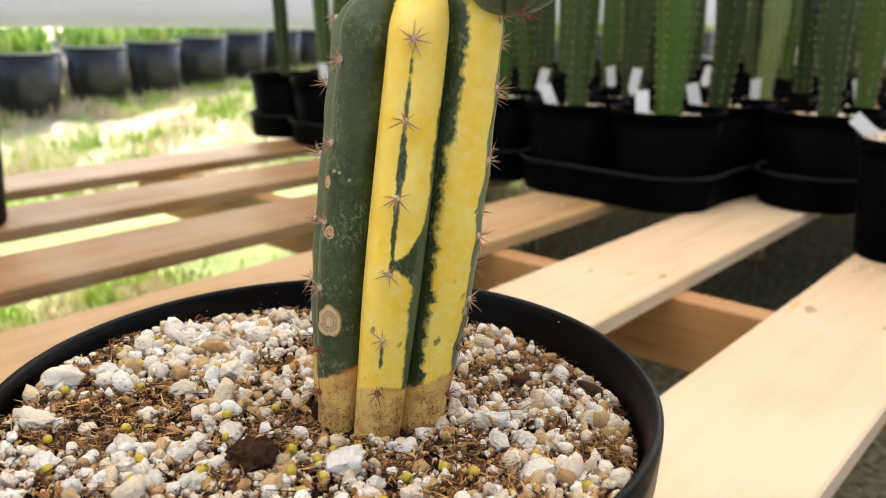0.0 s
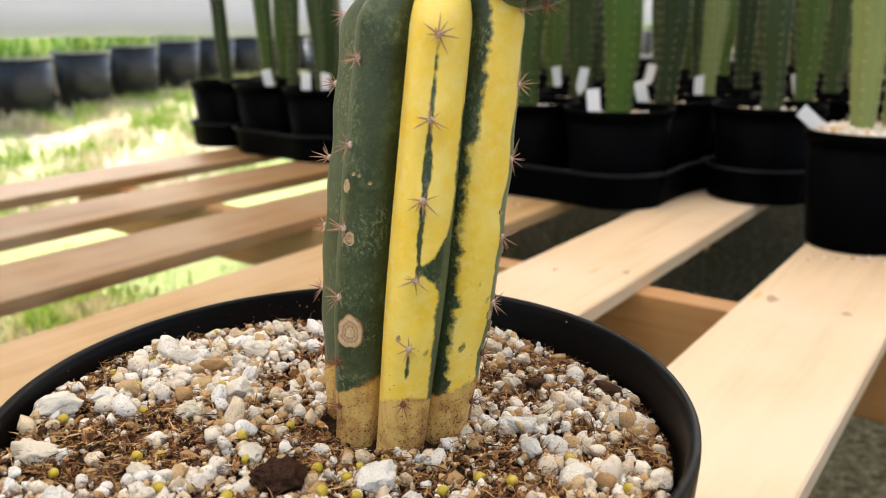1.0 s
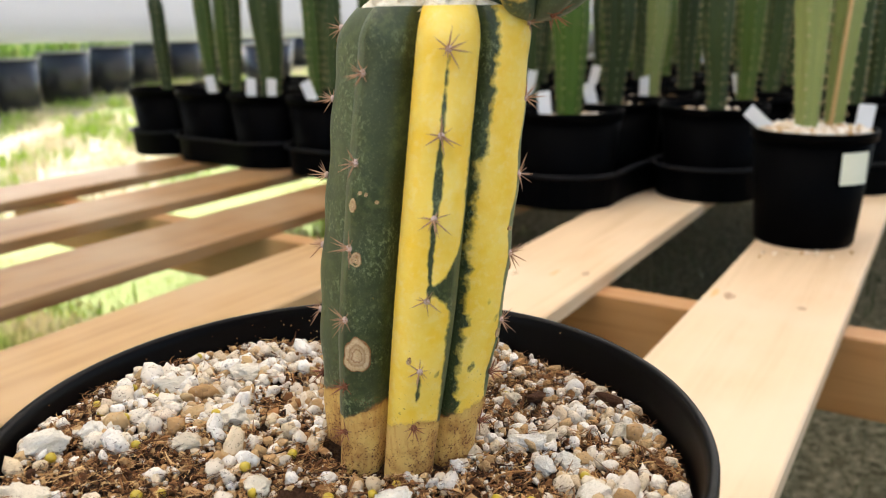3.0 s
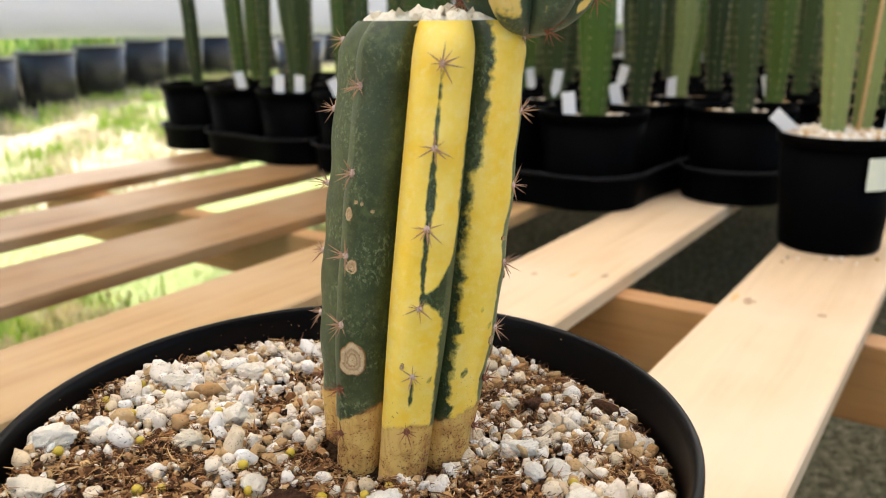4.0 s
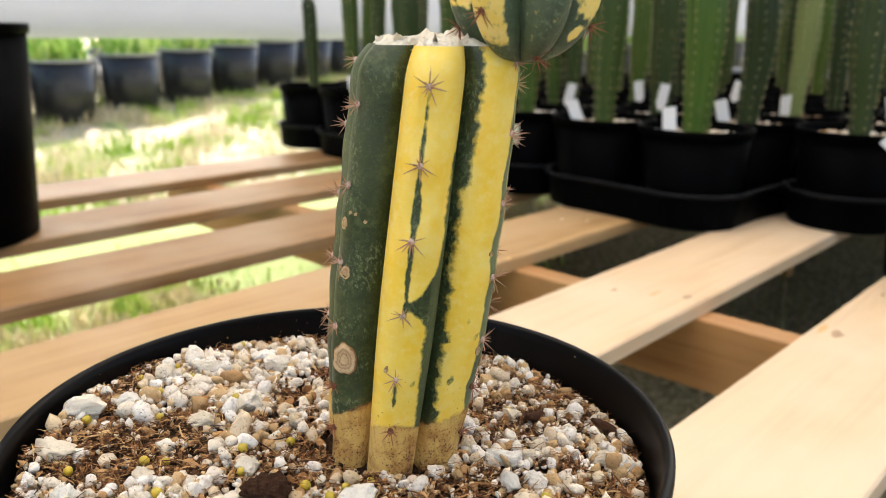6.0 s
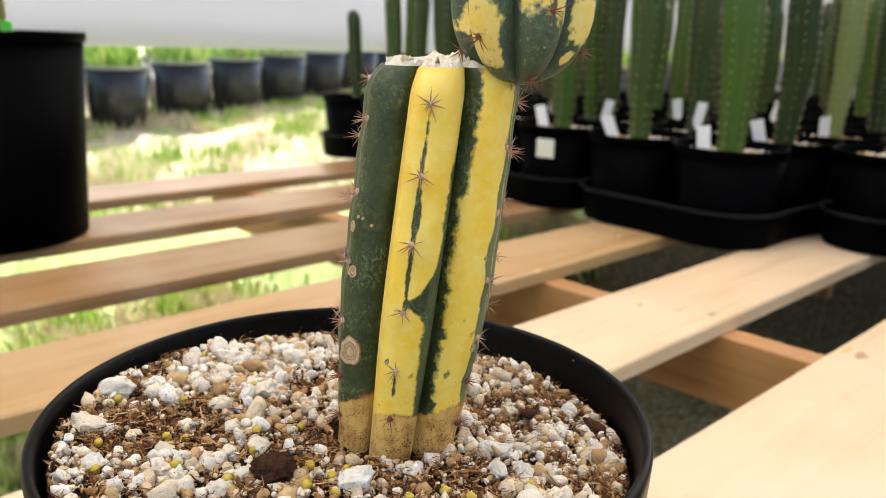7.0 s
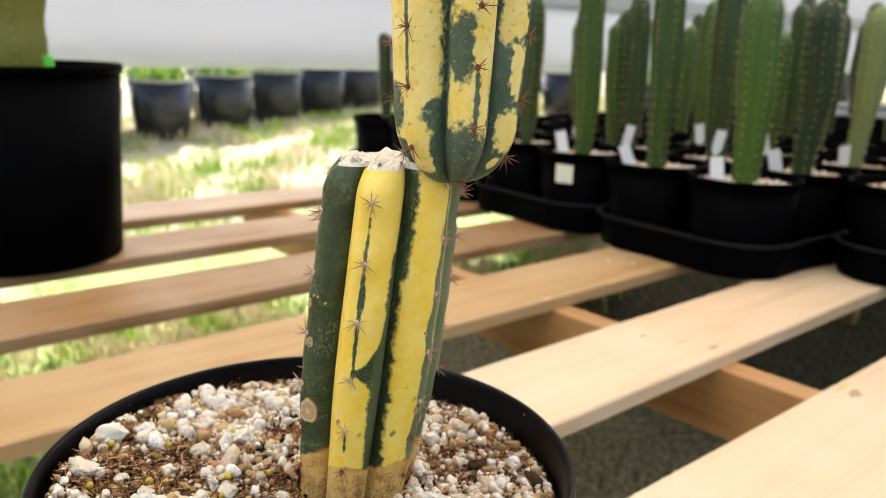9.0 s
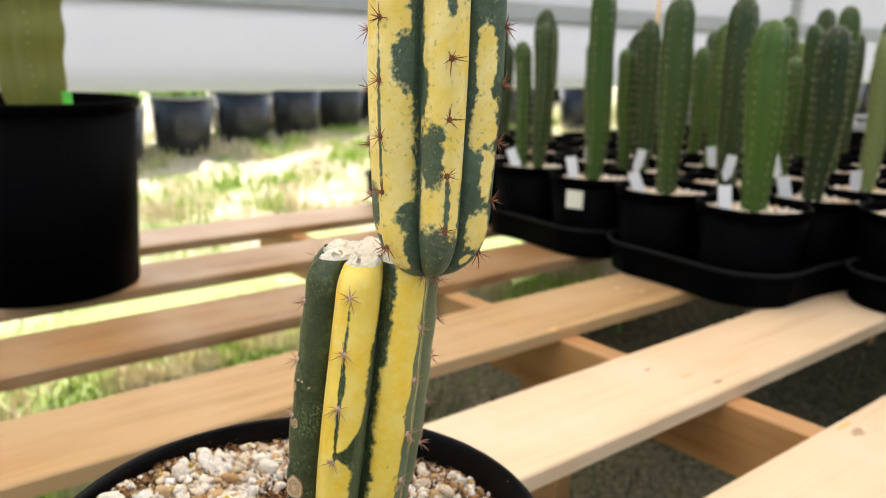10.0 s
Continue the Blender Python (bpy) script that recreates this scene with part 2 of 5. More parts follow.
M_SPINE = make_simple("tan spine", (0.56, 0.33, 0.20), (0.30, 0.13, 0.065), 300, 0.5)
M_SPINE_COL = make_simple("dull column spine", (0.52, 0.41, 0.25), (0.34, 0.25, 0.14), 200, 0.6)
M_SPINE_RED = make_simple("red brown spine", (0.34, 0.11, 0.045), (0.16, 0.045, 0.02), 300, 0.5)
M_WOOL = make_simple("pinkish areole wool", (0.74, 0.58, 0.52), (0.46, 0.30, 0.24), 2500, 0.95, 0.1)
M_WOOL_RED = make_simple("brown areole wool", (0.24, 0.10, 0.055), (0.11, 0.045, 0.028), 2500, 0.95, 0.1)
M_TAG = make_simple("white plastic tag", (0.80, 0.80, 0.80), (0.70, 0.71, 0.73), 40, 0.4)
M_TAG_GREEN = make_simple("bright green tag", (0.16, 0.72, 0.10), (0.12, 0.60, 0.08), 40, 0.4)
M_STICKER = make_simple("cream paper sticker", (0.70, 0.69, 0.55), (0.60, 0.62, 0.48), 60, 0.7)
M_STAKE = make_simple("bamboo stake", (0.60, 0.40, 0.19), (0.46, 0.28, 0.11), 120, 0.6)
M_GRIT = make_simple("pale pumice topping", (0.74, 0.65, 0.53), (0.38, 0.29, 0.20), 320, 0.95, 0.2)


def make_poly(name, tone):
    """A milky plastic sheet that lets half of the light through, scattered."""
    m = bpy.data.materials.new(name)
    m.use_nodes = True
    b = m.node_tree.nodes["Principled BSDF"]
    b.inputs["Roughness"].default_value = 0.5
    b.inputs["Specular IOR Level"].default_value = 0.2
    n = noise_of(m, coords(m), 3, 4, 0.6)
    c = mixed(m, n, tuple(x * 0.95 for x in tone), tone)
    wire(m, c, b.inputs["Base Color"])
    t = m.node_tree.nodes.new("ShaderNodeBsdfTranslucent")
    wire(m, c, t.inputs["Color"])
    mx = node(m, "ShaderNodeMixShader", Fac=0.55)
    wire(m, b.outputs[0], mx.inputs[1])
    wire(m, t.outputs[0], mx.inputs[2])
    wire(m, mx.outputs[0], m.node_tree.nodes["Material Output"].inputs["Surface"])
    return m


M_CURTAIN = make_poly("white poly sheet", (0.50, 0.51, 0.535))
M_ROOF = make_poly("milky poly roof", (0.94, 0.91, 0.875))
M_STEEL = make_simple("dull grey steel", (0.26, 0.27, 0.28), (0.34, 0.35, 0.36), 12, 0.5)


def make_column(name, a, b):
    m = material(name, 0.40, spec=0.25)
    n = noise_of(m, coords(m, (1, 1, 0.4)), 25, 4, 0.6)
    f = noise_of(m, coords(m), 260, 4, 0.65)
    c = mixed(m, n, a, b)
    c = mixed(m, maths(m, "MULTIPLY", f, 0.5), c, tuple(x * 0.45 for x in a))
    spots = noise_of(m, coords(m, (1, 1, 0.6)), 70, 5, 0.7)
    c = mixed(m, ramp(m, spots, (0.58, (0, 0, 0)), (0.72, (0.55, 0.55, 0.55))), c, (0.22, 0.20, 0.10))
    tint = ramp(m, per_object(m), (0.0, (0.40, 0.41, 0.36)), (1.0, (0.86, 0.80, 0.66)))
    c = mixed(m, 1.0, c, tint, "MULTIPLY")
    return finish(m, c, f, 0.15, 0.001)


M_COL = [
    make_column("mid green cactus skin", (0.085, 0.150, 0.030), (0.052, 0.098, 0.021)),
    make_column("dark green cactus skin", (0.052, 0.088, 0.028), (0.033, 0.060, 0.019)),
    make_column("bright green cactus skin", (0.100, 0.20, 0.027), (0.056, 0.128, 0.020)),
    make_column("pale green cactus skin", (0.35, 0.42, 0.17), (0.23, 0.30, 0.11)),
    make_column("olive green cactus skin", (0.36, 0.37, 0.09), (0.25, 0.27, 0.06)),
]


def make_ground():
    m = material("lawn soil", 0.97, spec=0.1)
    v = coords(m)
    a = noise_of(m, v, 2.6, 5, 0.6)
    f = noise_of(m, v, 45, 6, 0.75)
    g = noise_of(m, v, 75, 6, 0.8)
    straw = mixed(m, f, (0.66, 0.58, 0.42), (0.50, 0.41, 0.27))
    green = mixed(m, f, (0.26, 0.35, 0.11), (0.42, 0.46, 0.21))
    sep = m.node_tree.nodes.new("ShaderNodeSeparateXYZ")
    wire(m, v, sep.inputs[0])
    side = maths(m, "ADD", maths(m, "MULTIPLY", sep.outputs[0], 0.785), maths(m, "MULTIPLY", sep.outputs[1], -0.62))
    near = ramp(m, maths(m, "ADD", maths(m, "MULTIPLY", side, 0.5), 1.62), (0.3, (0, 0, 0)), (0.7, (0.34, 0.34, 0.34)))
    c = mixed(m, ramp(m, maths(m, "ADD", a, near), (0.50, (0, 0, 0)), (0.64, (1, 1, 1))), straw, green)
    along = maths(m, "ADD", maths(m, "MULTIPLY", sep.outputs[0], 0.62), maths(m, "MULTIPLY", sep.outputs[1], 0.785))
    far = maths(m, "MINIMUM", maths(m, "MAXIMUM", maths(m, "SUBTRACT", along, 0.45), 0.0), 0.5)
    side = maths(m, "ADD", side, maths(m, "MULTIPLY", far, 0.7))
    gravel = ramp(m, g, (0.36, (0.045, 0.045, 0.020)), (0.5, (0.18, 0.155, 0.088)), (0.64, (0.38, 0.325, 0.21)))
    side = maths(m, "ADD", side, maths(m, "MULTIPLY", a, 0.5))
    c = mixed(m, ramp(m, maths(m, "ADD", maths(m, "MULTIPLY", side, 0.6), 1.02), (0.48, (0, 0, 0)), (0.62, (1, 1, 1))), c, gravel)
    return finish(m, c, maths(m, "ADD", f, g), 0.8, 0.01)


M_GROUND = make_ground()


def make_blades():
    m = material("grass blades", 0.6, spec=0.3)
    green = ramp(m, island(m), (0.0, (0.18, 0.32, 0.03)), (0.6, (0.36, 0.52, 0.075)), (1.0, (0.54, 0.58, 0.18)))
    straw = ramp(m, island(m), (0.0, (0.52, 0.44, 0.27)), (1.0, (0.74, 0.66, 0.46)))
    v = coords(m)
    c = mixed(m, ramp(m, noise_of(m, v, 4.0, 4, 0.6), (0.46, (0, 0, 0)), (0.55, (1, 1, 1))), green, straw)
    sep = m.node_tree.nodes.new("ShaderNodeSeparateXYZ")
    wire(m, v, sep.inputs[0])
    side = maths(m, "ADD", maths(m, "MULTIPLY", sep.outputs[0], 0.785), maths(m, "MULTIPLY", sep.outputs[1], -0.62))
    # darker, browner blades where side passes about -1.2, under most of the bench
    dark_blades = ramp(m, island(m), (0.0, (0.05, 0.08, 0.02)), (0.6, (0.13, 0.12, 0.05)), (1.0, (0.30, 0.25, 0.15)))
    c = mixed(m, ramp(m, maths(m, "ADD", side, 1.38), (0.16, (0, 0, 0)), (0.38, (1, 1, 1))), c, dark_blades)
    return finish(m, c)


M_BLADES = make_blades()


def make_leaf():
    m = material("fresh pale leaves", 0.5, spec=0.3)
    return finish(m, ramp(m, island(m), (0.0, (0.16, 0.32, 0.05)), (0.6, (0.36, 0.52, 0.12)), (1.0, (0.58, 0.66, 0.28))))


M_LEAF = make_leaf()

# ---- mesh helpers ----
BENCH = 0.092
ALONG = Vector((0.62, 0.785, 0)).normalized()
ACROSS = Vector((ALONG.y, -ALONG.x, 0))


def spot(s, c, z=BENCH):
    """A place by metres along the planks and across them."""
    p = ALONG * s + ACROSS * c
    return Vector((p.x, p.y, z))


def mesh_of(name, verts, faces, mat, smooth=False):
    me = bpy.data.meshes.new(name)
    me.from_pydata([tuple(v) for v in verts], [], [tuple(f) for f in faces])
    if mat:
        me.materials.append(mat)
    if smooth:
        me.polygons.foreach_set("use_smooth", [True] * len(me.polygons))
    me.update()
    return me


def bm_mesh(name, bm, mat, smooth=False):
    me = bpy.data.meshes.new(name)
    bm.to_mesh(me)
    bm.free()
    me.materials.append(mat)
    if smooth:
        me.polygons.foreach_set("use_smooth", [True] * len(me.polygons))
    return me


def child(name, me, parent, label="", m=None):
    ob = new(name, me)
    ob.parent = parent
    if m is not None:
        ob.matrix_basis = m
    return tagged(ob, label)


def holder(name, place, label, category, group="", rz=0.0):
    e = new(name)
    e.empty_display_size = 0.02
    e.matrix_basis = Matrix.Translation(place) @ Matrix.Rotation(rz, 4, "Z")
    return tagged(e, label, category, group)


def lathe(name, profile, mat, seg=64, close=False):
    """Turns (radius, z) pairs round z."""
    verts, faces = [], []
    n = len(profile)
    for r, z in profile:
        for k in range(seg):
            a = 2 * math.pi * k / seg
            verts.append((r * math.cos(a), r * math.sin(a), z))
    for i in range(n - 1 + (1 if close else 0)):
        j = (i + 1) % n
        for k in range(seg):
            l = (k + 1) % seg
            faces.append((i * seg + k, i * seg + l, j * seg + l, j * seg + k))
    return mesh_of(name, verts, faces, mat, True)


def box_mesh(name, size, mat, bevel=0.002, seg=2):
    bm = bmesh.new()
    bmesh.ops.create_cube(bm, size=1)
    bmesh.ops.scale(bm, vec=size, verts=bm.verts)
    if bevel:
        bmesh.ops.bevel(bm, geom=bm.edges[:], offset=bevel, segments=seg, affect="EDGES", profile=0.6)
    return bm_mesh(name, bm, mat)


def scatter_mesh(name, shapes, places, mat, smooth=True):
    """Joins many small shapes: shapes = [(verts, tris)], places = [(shape index, 4x4 matrix)]."""
    vs, fs, off = [], [], 0
    for i, m in places:
        v, f = shapes[i]
        a = np.array(m)
        vs.append(v @ a[:3, :3].T + a[:3, 3])
        fs.append(f + off)
        off += len(v)
    v, f = np.concatenate(vs), np.concatenate(fs)
    me = bpy.data.meshes.new(name)
    me.vertices.add(len(v))
    me.vertices.foreach_set("co", v.astype(np.float32).ravel())
    me.loops.add(len(f) * 3)
    me.loops.foreach_set("vertex_index", f.astype(np.int32).ravel())
    me.polygons.add(len(f))
    me.polygons.foreach_set("loop_start", np.arange(0, len(f) * 3, 3, dtype=np.int32))
    me.polygons.foreach_set("use_smooth", np.full(len(f), smooth))
    me.materials.append(mat)
    me.update(calc_edges=True)
    return me


def rock_shape(seed, sub=2, rough=0.35, freq=1.3):
    bm = bmesh.new()
    bmesh.ops.create_icosphere(bm, subdivisions=sub, radius=1)
    o = Vector((seed * 3.7, seed * 1.9, -seed * 2.3))
    for v in bm.verts:
        d = v.co.normalized()
        k = 1 + rough * noise.noise(d * freq + o) + 0.5 * rough * noise.noise(d * freq * 2.6 + o)
        v.co = d * k
    bmesh.ops.triangulate(bm, faces=bm.faces[:])
    vs = np.array([v.co[:] for v in bm.verts])
    fs = np.array([[v.index for v in f.verts] for f in bm.faces])
    bm.free()
    return vs, fs


def chip_shape(seed, sub=2, cuts=9, rough=0.16):
    """A stone with worn flats: a ball cut by planes, then roughened."""
    rng = random.Random(seed)
    planes = [(Vector((rng.gauss(0, 1), rng.gauss(0, 1), rng.gauss(0, 1))).normalized(), rng.uniform(0.58, 0.86)) for _ in range(cuts)]
    vs, fs = rock_shape(seed, sub, rough * 1.2, 1.3)
    out = []
    for p in vs:
        p = Vector(p)
        for n, d in planes:
            over = p.dot(n) - d
            if over > 0:
                p = p - n * over * 0.9
        out.append((p * (1.12 + rough * noise.noise(p * 4.5 + Vector((seed, 0, 0)))))[:])
    return np.array(out), fs


def turn(rng):
    return Euler((rng.uniform(0, 6.28), rng.uniform(0, 6.28), rng.uniform(0, 6.28))).to_matrix().to_4x4()


def smooth(a, b, x):
    t = max(0.0, min(1.0, (x - a) / (b - a)))
    return t * t * (3 - 2 * t)


# ---- ground ----
GROUND_0, SLOPE = -0.30, 0.045


def ground_z(x, y):
    return GROUND_0 + SLOPE * max(-1.0, min(y, 6.0)) + 0.012 * noise.noise(Vector((x * 1.5, y * 1.5, 0)))


def build_ground():
    xs = sorted({round(v, 3) for v in np.concatenate([np.linspace(-6, 6, 61), np.array([-300, -100, -40, -20, -10, 10, 20, 40, 100, 300])])})
    verts = [(x, y, ground_z(x, y)) for y in xs for x in xs]
    n = len(xs)
    faces = [(j * n + i, j * n + i + 1, (j + 1) * n + i + 1, (j + 1) * n + i) for j in range(n - 1) for i in range(n - 1)]
    g = new("ground", mesh_of("ground", verts, faces, M_GROUND, True))
    tagged(g, "dry sunlit lawn with bare straw patches and gravel", "ground", kind="structure")


build_ground()


def build_grass():
    rng = random.Random(5)
    blade = (np.array([(-0.5, 0, 0), (0.5, 0, 0), (-0.3, 0.12, 0.55), (0.3, 0.12, 0.55), (0, 0.45, 1.0)]), np.array([(0, 1, 3), (0, 3, 2), (2, 3, 4)]))
    places = []
    while len(places) < 46000:
        s, c = rng.uniform(-0.6, 6.5), rng.uniform(-5.2, 0.9)
        p = spot(s, c, 0)
        thick = noise.noise(Vector((p.x * 3.2, p.y * 3.2, 4))) * 0.5 + 0.5
        if rng.random() > (smooth(0.40, 0.60, thick) + (0.05 if c < -2.4 else -0.12) if c < -0.9 else 0.07 + 0.25 * smooth(0.4, 0.6, thick)):
            continue
        h = rng.uniform(0.015, 0.05) * (0.55 if -2.4 < c < -1.2 else 1.0) * (1.0 + 0.9 * smooth(-2.4, -2.6, c) * thick)
        m = Matrix.Translation((p.x, p.y, ground_z(p.x, p.y) - 0.003)) @ Matrix.Rotation(rng.uniform(0, 6.28), 4, "Z") @ Matrix.Rotation(rng.uniform(-0.3, 0.5), 4, "X") @ Matrix.Diagonal((rng.uniform(0.003, 0.006), h, h, 1))
        places.append((0, m))
    for _ in range(70):
        s0, c0, wide = rng.uniform(0.2, 4.6), rng.uniform(-4.4, -2.55), rng.uniform(0.03, 0.09)
        for _ in range(int(1500 * wide)):
            p = spot(s0 + rng.gauss(0, wide), c0 + rng.gauss(0, wide * 0.8), 0)
            h = rng.uniform(0.03, 0.085)
            places.append((0, Matrix.Translation((p.x, p.y, ground_z(p.x, p.y) - 0.003)) @ Matrix.Rotation(rng.uniform(0, 6.28), 4, "Z") @ Matrix.Rotation(rng.uniform(-0.2, 0.7), 4, "X") @ Matrix.Diagonal((rng.uniform(0.006, 0.013), h, h, 1))))
    for _ in range(90):
        s0, c0, wide = rng.uniform(-0.2, 1.0), rng.uniform(-1.75, -1.0), rng.uniform(0.03, 0.08)
        for _ in range(int(1600 * wide)):
            p = spot(s0 + rng.gauss(0, wide), c0 + rng.gauss(0, wide), 0)
            h = rng.uniform(0.015, 0.045)
            places.append((0, Matrix.Translation((p.x, p.y, ground_z(p.x, p.y) - 0.003)) @ Matrix.Rotation(rng.uniform(0, 6.28), 4, "Z") @ Matrix.Rotation(rng.uniform(-0.2, 1.0), 4, "X") @ Matrix.Diagonal((rng.uniform(0.006, 0.012), h, h, 1))))
    for _ in range(34):
        s0, c0, wide = rng.uniform(1.45, 2.3), rng.uniform(-1.6, -1.2), rng.uniform(0.03, 0.06)
        for _ in range(int(1500 * wide)):
            p = spot(s0 + rng.gauss(0, wide), c0 + rng.gauss(0, wide), 0)
            h = rng.uniform(0.03, 0.10)
            places.append((0, Matrix.Translation((p.x, p.y, ground_z(p.x, p.y) - 0.003)) @ Matrix.Rotation(rng.uniform(0, 6.28), 4, "Z") @ Matrix.Rotation(rng.uniform(-0.2, 0.8), 4, "X") @ Matrix.Diagonal((rng.uniform(0.006, 0.014), h, h, 1))))
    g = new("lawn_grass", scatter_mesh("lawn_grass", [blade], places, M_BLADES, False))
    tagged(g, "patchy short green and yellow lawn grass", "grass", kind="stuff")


build_grass()

# ---- greenhouse side ----
SIDE = -2.12


def build_side():
    # hanging sheet, rolled at its lower edge
    prof = [(0.000, 0.605), (0.004, 0.58), (0.012, 0.50), (0.030, 0.43), (0.040, 0.40), (0.036, 0.377), (0.020, 0.360), (-0.005, 0.354), (-0.030, 0.362), (-0.042, 0.382), (-0.035, 0.412), (-0.02, 0.44), (-0.012, 0.50), (-0.008, 0.605)]
    verts, faces = [], []
    cuts = np.linspace(-3, 14, 120)
    for s in cuts:
        for k, (o, z) in enumerate(prof):
            w = 0.006 * noise.noise(Vector((s * 1.3, z * 4, 1))) + 0.003 * noise.noise(Vector((s * 6, z * 9, 2)))
            p = spot(s, SIDE + o + w, z + 0.006 * math.sin(s * 2.1))
            verts.append(p)
    n = len(prof)
    for i in range(len(cuts) - 1):
        for k in range(n):
            l = (k + 1) % n
            faces.append((i * n + k, i * n + l, (i + 1) * n + l, (i + 1) * n + k))
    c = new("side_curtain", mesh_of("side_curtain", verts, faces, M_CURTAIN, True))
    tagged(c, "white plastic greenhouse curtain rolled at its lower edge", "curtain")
    me = box_mesh("rail", (17, 0.05, 0.062), M_STEEL, 0.004)
    r = new("wall_rail", me)
    r.matrix_basis = Matrix.Translation(spot(5.5, SIDE - 0.006, 0.630)) @ Matrix.Rotation(math.atan2(ALONG.y, ALONG.x), 4, "Z")
    tagged(r, "dull grey steel rail along the greenhouse side", "rail", kind="structure")
    # only its foot is in view; height added to keep direct sun off the bench
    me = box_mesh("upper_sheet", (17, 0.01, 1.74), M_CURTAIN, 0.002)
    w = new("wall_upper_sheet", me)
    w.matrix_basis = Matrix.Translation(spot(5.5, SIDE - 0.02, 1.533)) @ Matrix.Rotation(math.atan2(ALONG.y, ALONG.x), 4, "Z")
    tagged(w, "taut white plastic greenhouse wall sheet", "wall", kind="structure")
    p = spot(4.06, SIDE + 0.07, 0)
    o = new("wall_post", box_mesh("wall_post", (0.045, 0.045, 2.75), M_STEEL, 0.004))
    o.matrix_basis = Matrix.Translation((p.x, p.y, 1.17)) @ Matrix.Rotation(math.atan2(ALONG.y, ALONG.x), 4, "Z")
    tagged(o, "dull grey steel post of the greenhouse side", "post", kind="structure")
    # roof out of view, added to scatter sunlight over the bench
    verts, faces = [], []
    arch = 20
    for s in (-3.0, 14.0):
        for k in range(arch + 1):
            a = math.pi * k / arch
            c0, z0 = SIDE + 2.7 - 2.7 * math.cos(a), 2.40 + 0.9 * math.sin(a)
            verts.append(spot(s, c0, z0))
    faces = [(k, k + 1, arch + 2 + k, arch + 1 + k) for k in range(arch)]
    r = new("roof_sheet", mesh_of("roof_sheet", verts, faces, M_ROOF, True))
    tagged(r, "unseen arched milky plastic roof sheet added to diffuse the sun", "roof", kind="structure")


build_side()

# ---- bench ----
EDGES = [0.006, -0.268, -0.541, -0.815, -1.09, -1.367, -1.641]
PLANK_W, PLANK_T = 0.148, 0.019
HEADING = math.atan2(ALONG.y, ALONG.x)


def build_bench():
    bench = holder("slatted_bench", spot(0.9, -0.8, BENCH - 0.25), "low slatted bench of bare pine boards on short legs", "bench")
    inv = bench.matrix_basis.inverted()
    for i, e in enumerate(EDGES):
        rng = random.Random(40 + i)
        length = 3.9 + rng.uniform(-0.02, 0.02)
        bm = bmesh.new()
        n = 44
        for k in range(n + 1):
            x = -length / 2 + length * k / n
            wob = 0.0012 * noise.noise(Vector((x * 2, i * 5.0, 0)))
            ring = []
            for y, z in ((-0.5, -1), (0.5, -1), (0.5, -0.12), (0.485, 0), (-0.485, 0), (-0.5, -0.12)):
                ring.append(bm.verts.new((x, y * PLANK_W + wob, z * PLANK_T)))
            if k:
                for a in range(6):
                    b = (a + 1) % 6
                    bm.faces.new((last[a], last[b], ring[b], ring[a]))
            else:
                bm.faces.new(ring)
            last = ring
        bm.faces.new(last[::-1])
        bmesh.ops.recalc_face_normals(bm, faces=bm.faces[:])
        # first three boards palest, the fourth browner, the rest darker brown
        me = bm_mesh("plank", bm, M_WOOD_PALE if i < 3 else M_WOOD if i < 4 else M_WOOD_DARK)
        m = inv @ Matrix.Translation(spot(1.25, e + PLANK_W / 2, BENCH)) @ Matrix.Rotation(HEADING, 4, "Z")
        child("plank", me, bench, "", m)
    for s in (-0.25, 0.909, 2.05, 3.05):
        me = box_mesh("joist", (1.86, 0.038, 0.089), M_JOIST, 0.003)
        m = inv @ Matrix.Translation(spot(s, -0.715, BENCH - PLANK_T - 0.0445)) @ Matrix.Rotation(HEADING - math.pi / 2, 4, "Z")
        child("joist", me, bench, "", m)
    return bench


BENCH_THING = build_bench()


def build_legs():
    """Short wooden legs under the joists."""
    inv = BENCH_THING.matrix_basis.inverted()
    for s in (-0.25, 0.95, 2.09, 3.09):
        for c in ((-0.74,) if s == 0.95 else (-1.60, -0.74, 0.10)):
            p = spot(s, c, 0)
            top = BENCH - PLANK_T - 0.012
            g = ground_z(p.x, p.y) - 0.02
            me = box_mesh("leg", (0.038, 0.089, top - g), M_JOIST, 0.003)
            child("leg", me, BENCH_THING, "", inv @ Matrix.Translation((p.x, p.y, (top + g) / 2)) @ Matrix.Rotation(HEADING, 4, "Z"))


build_legs()


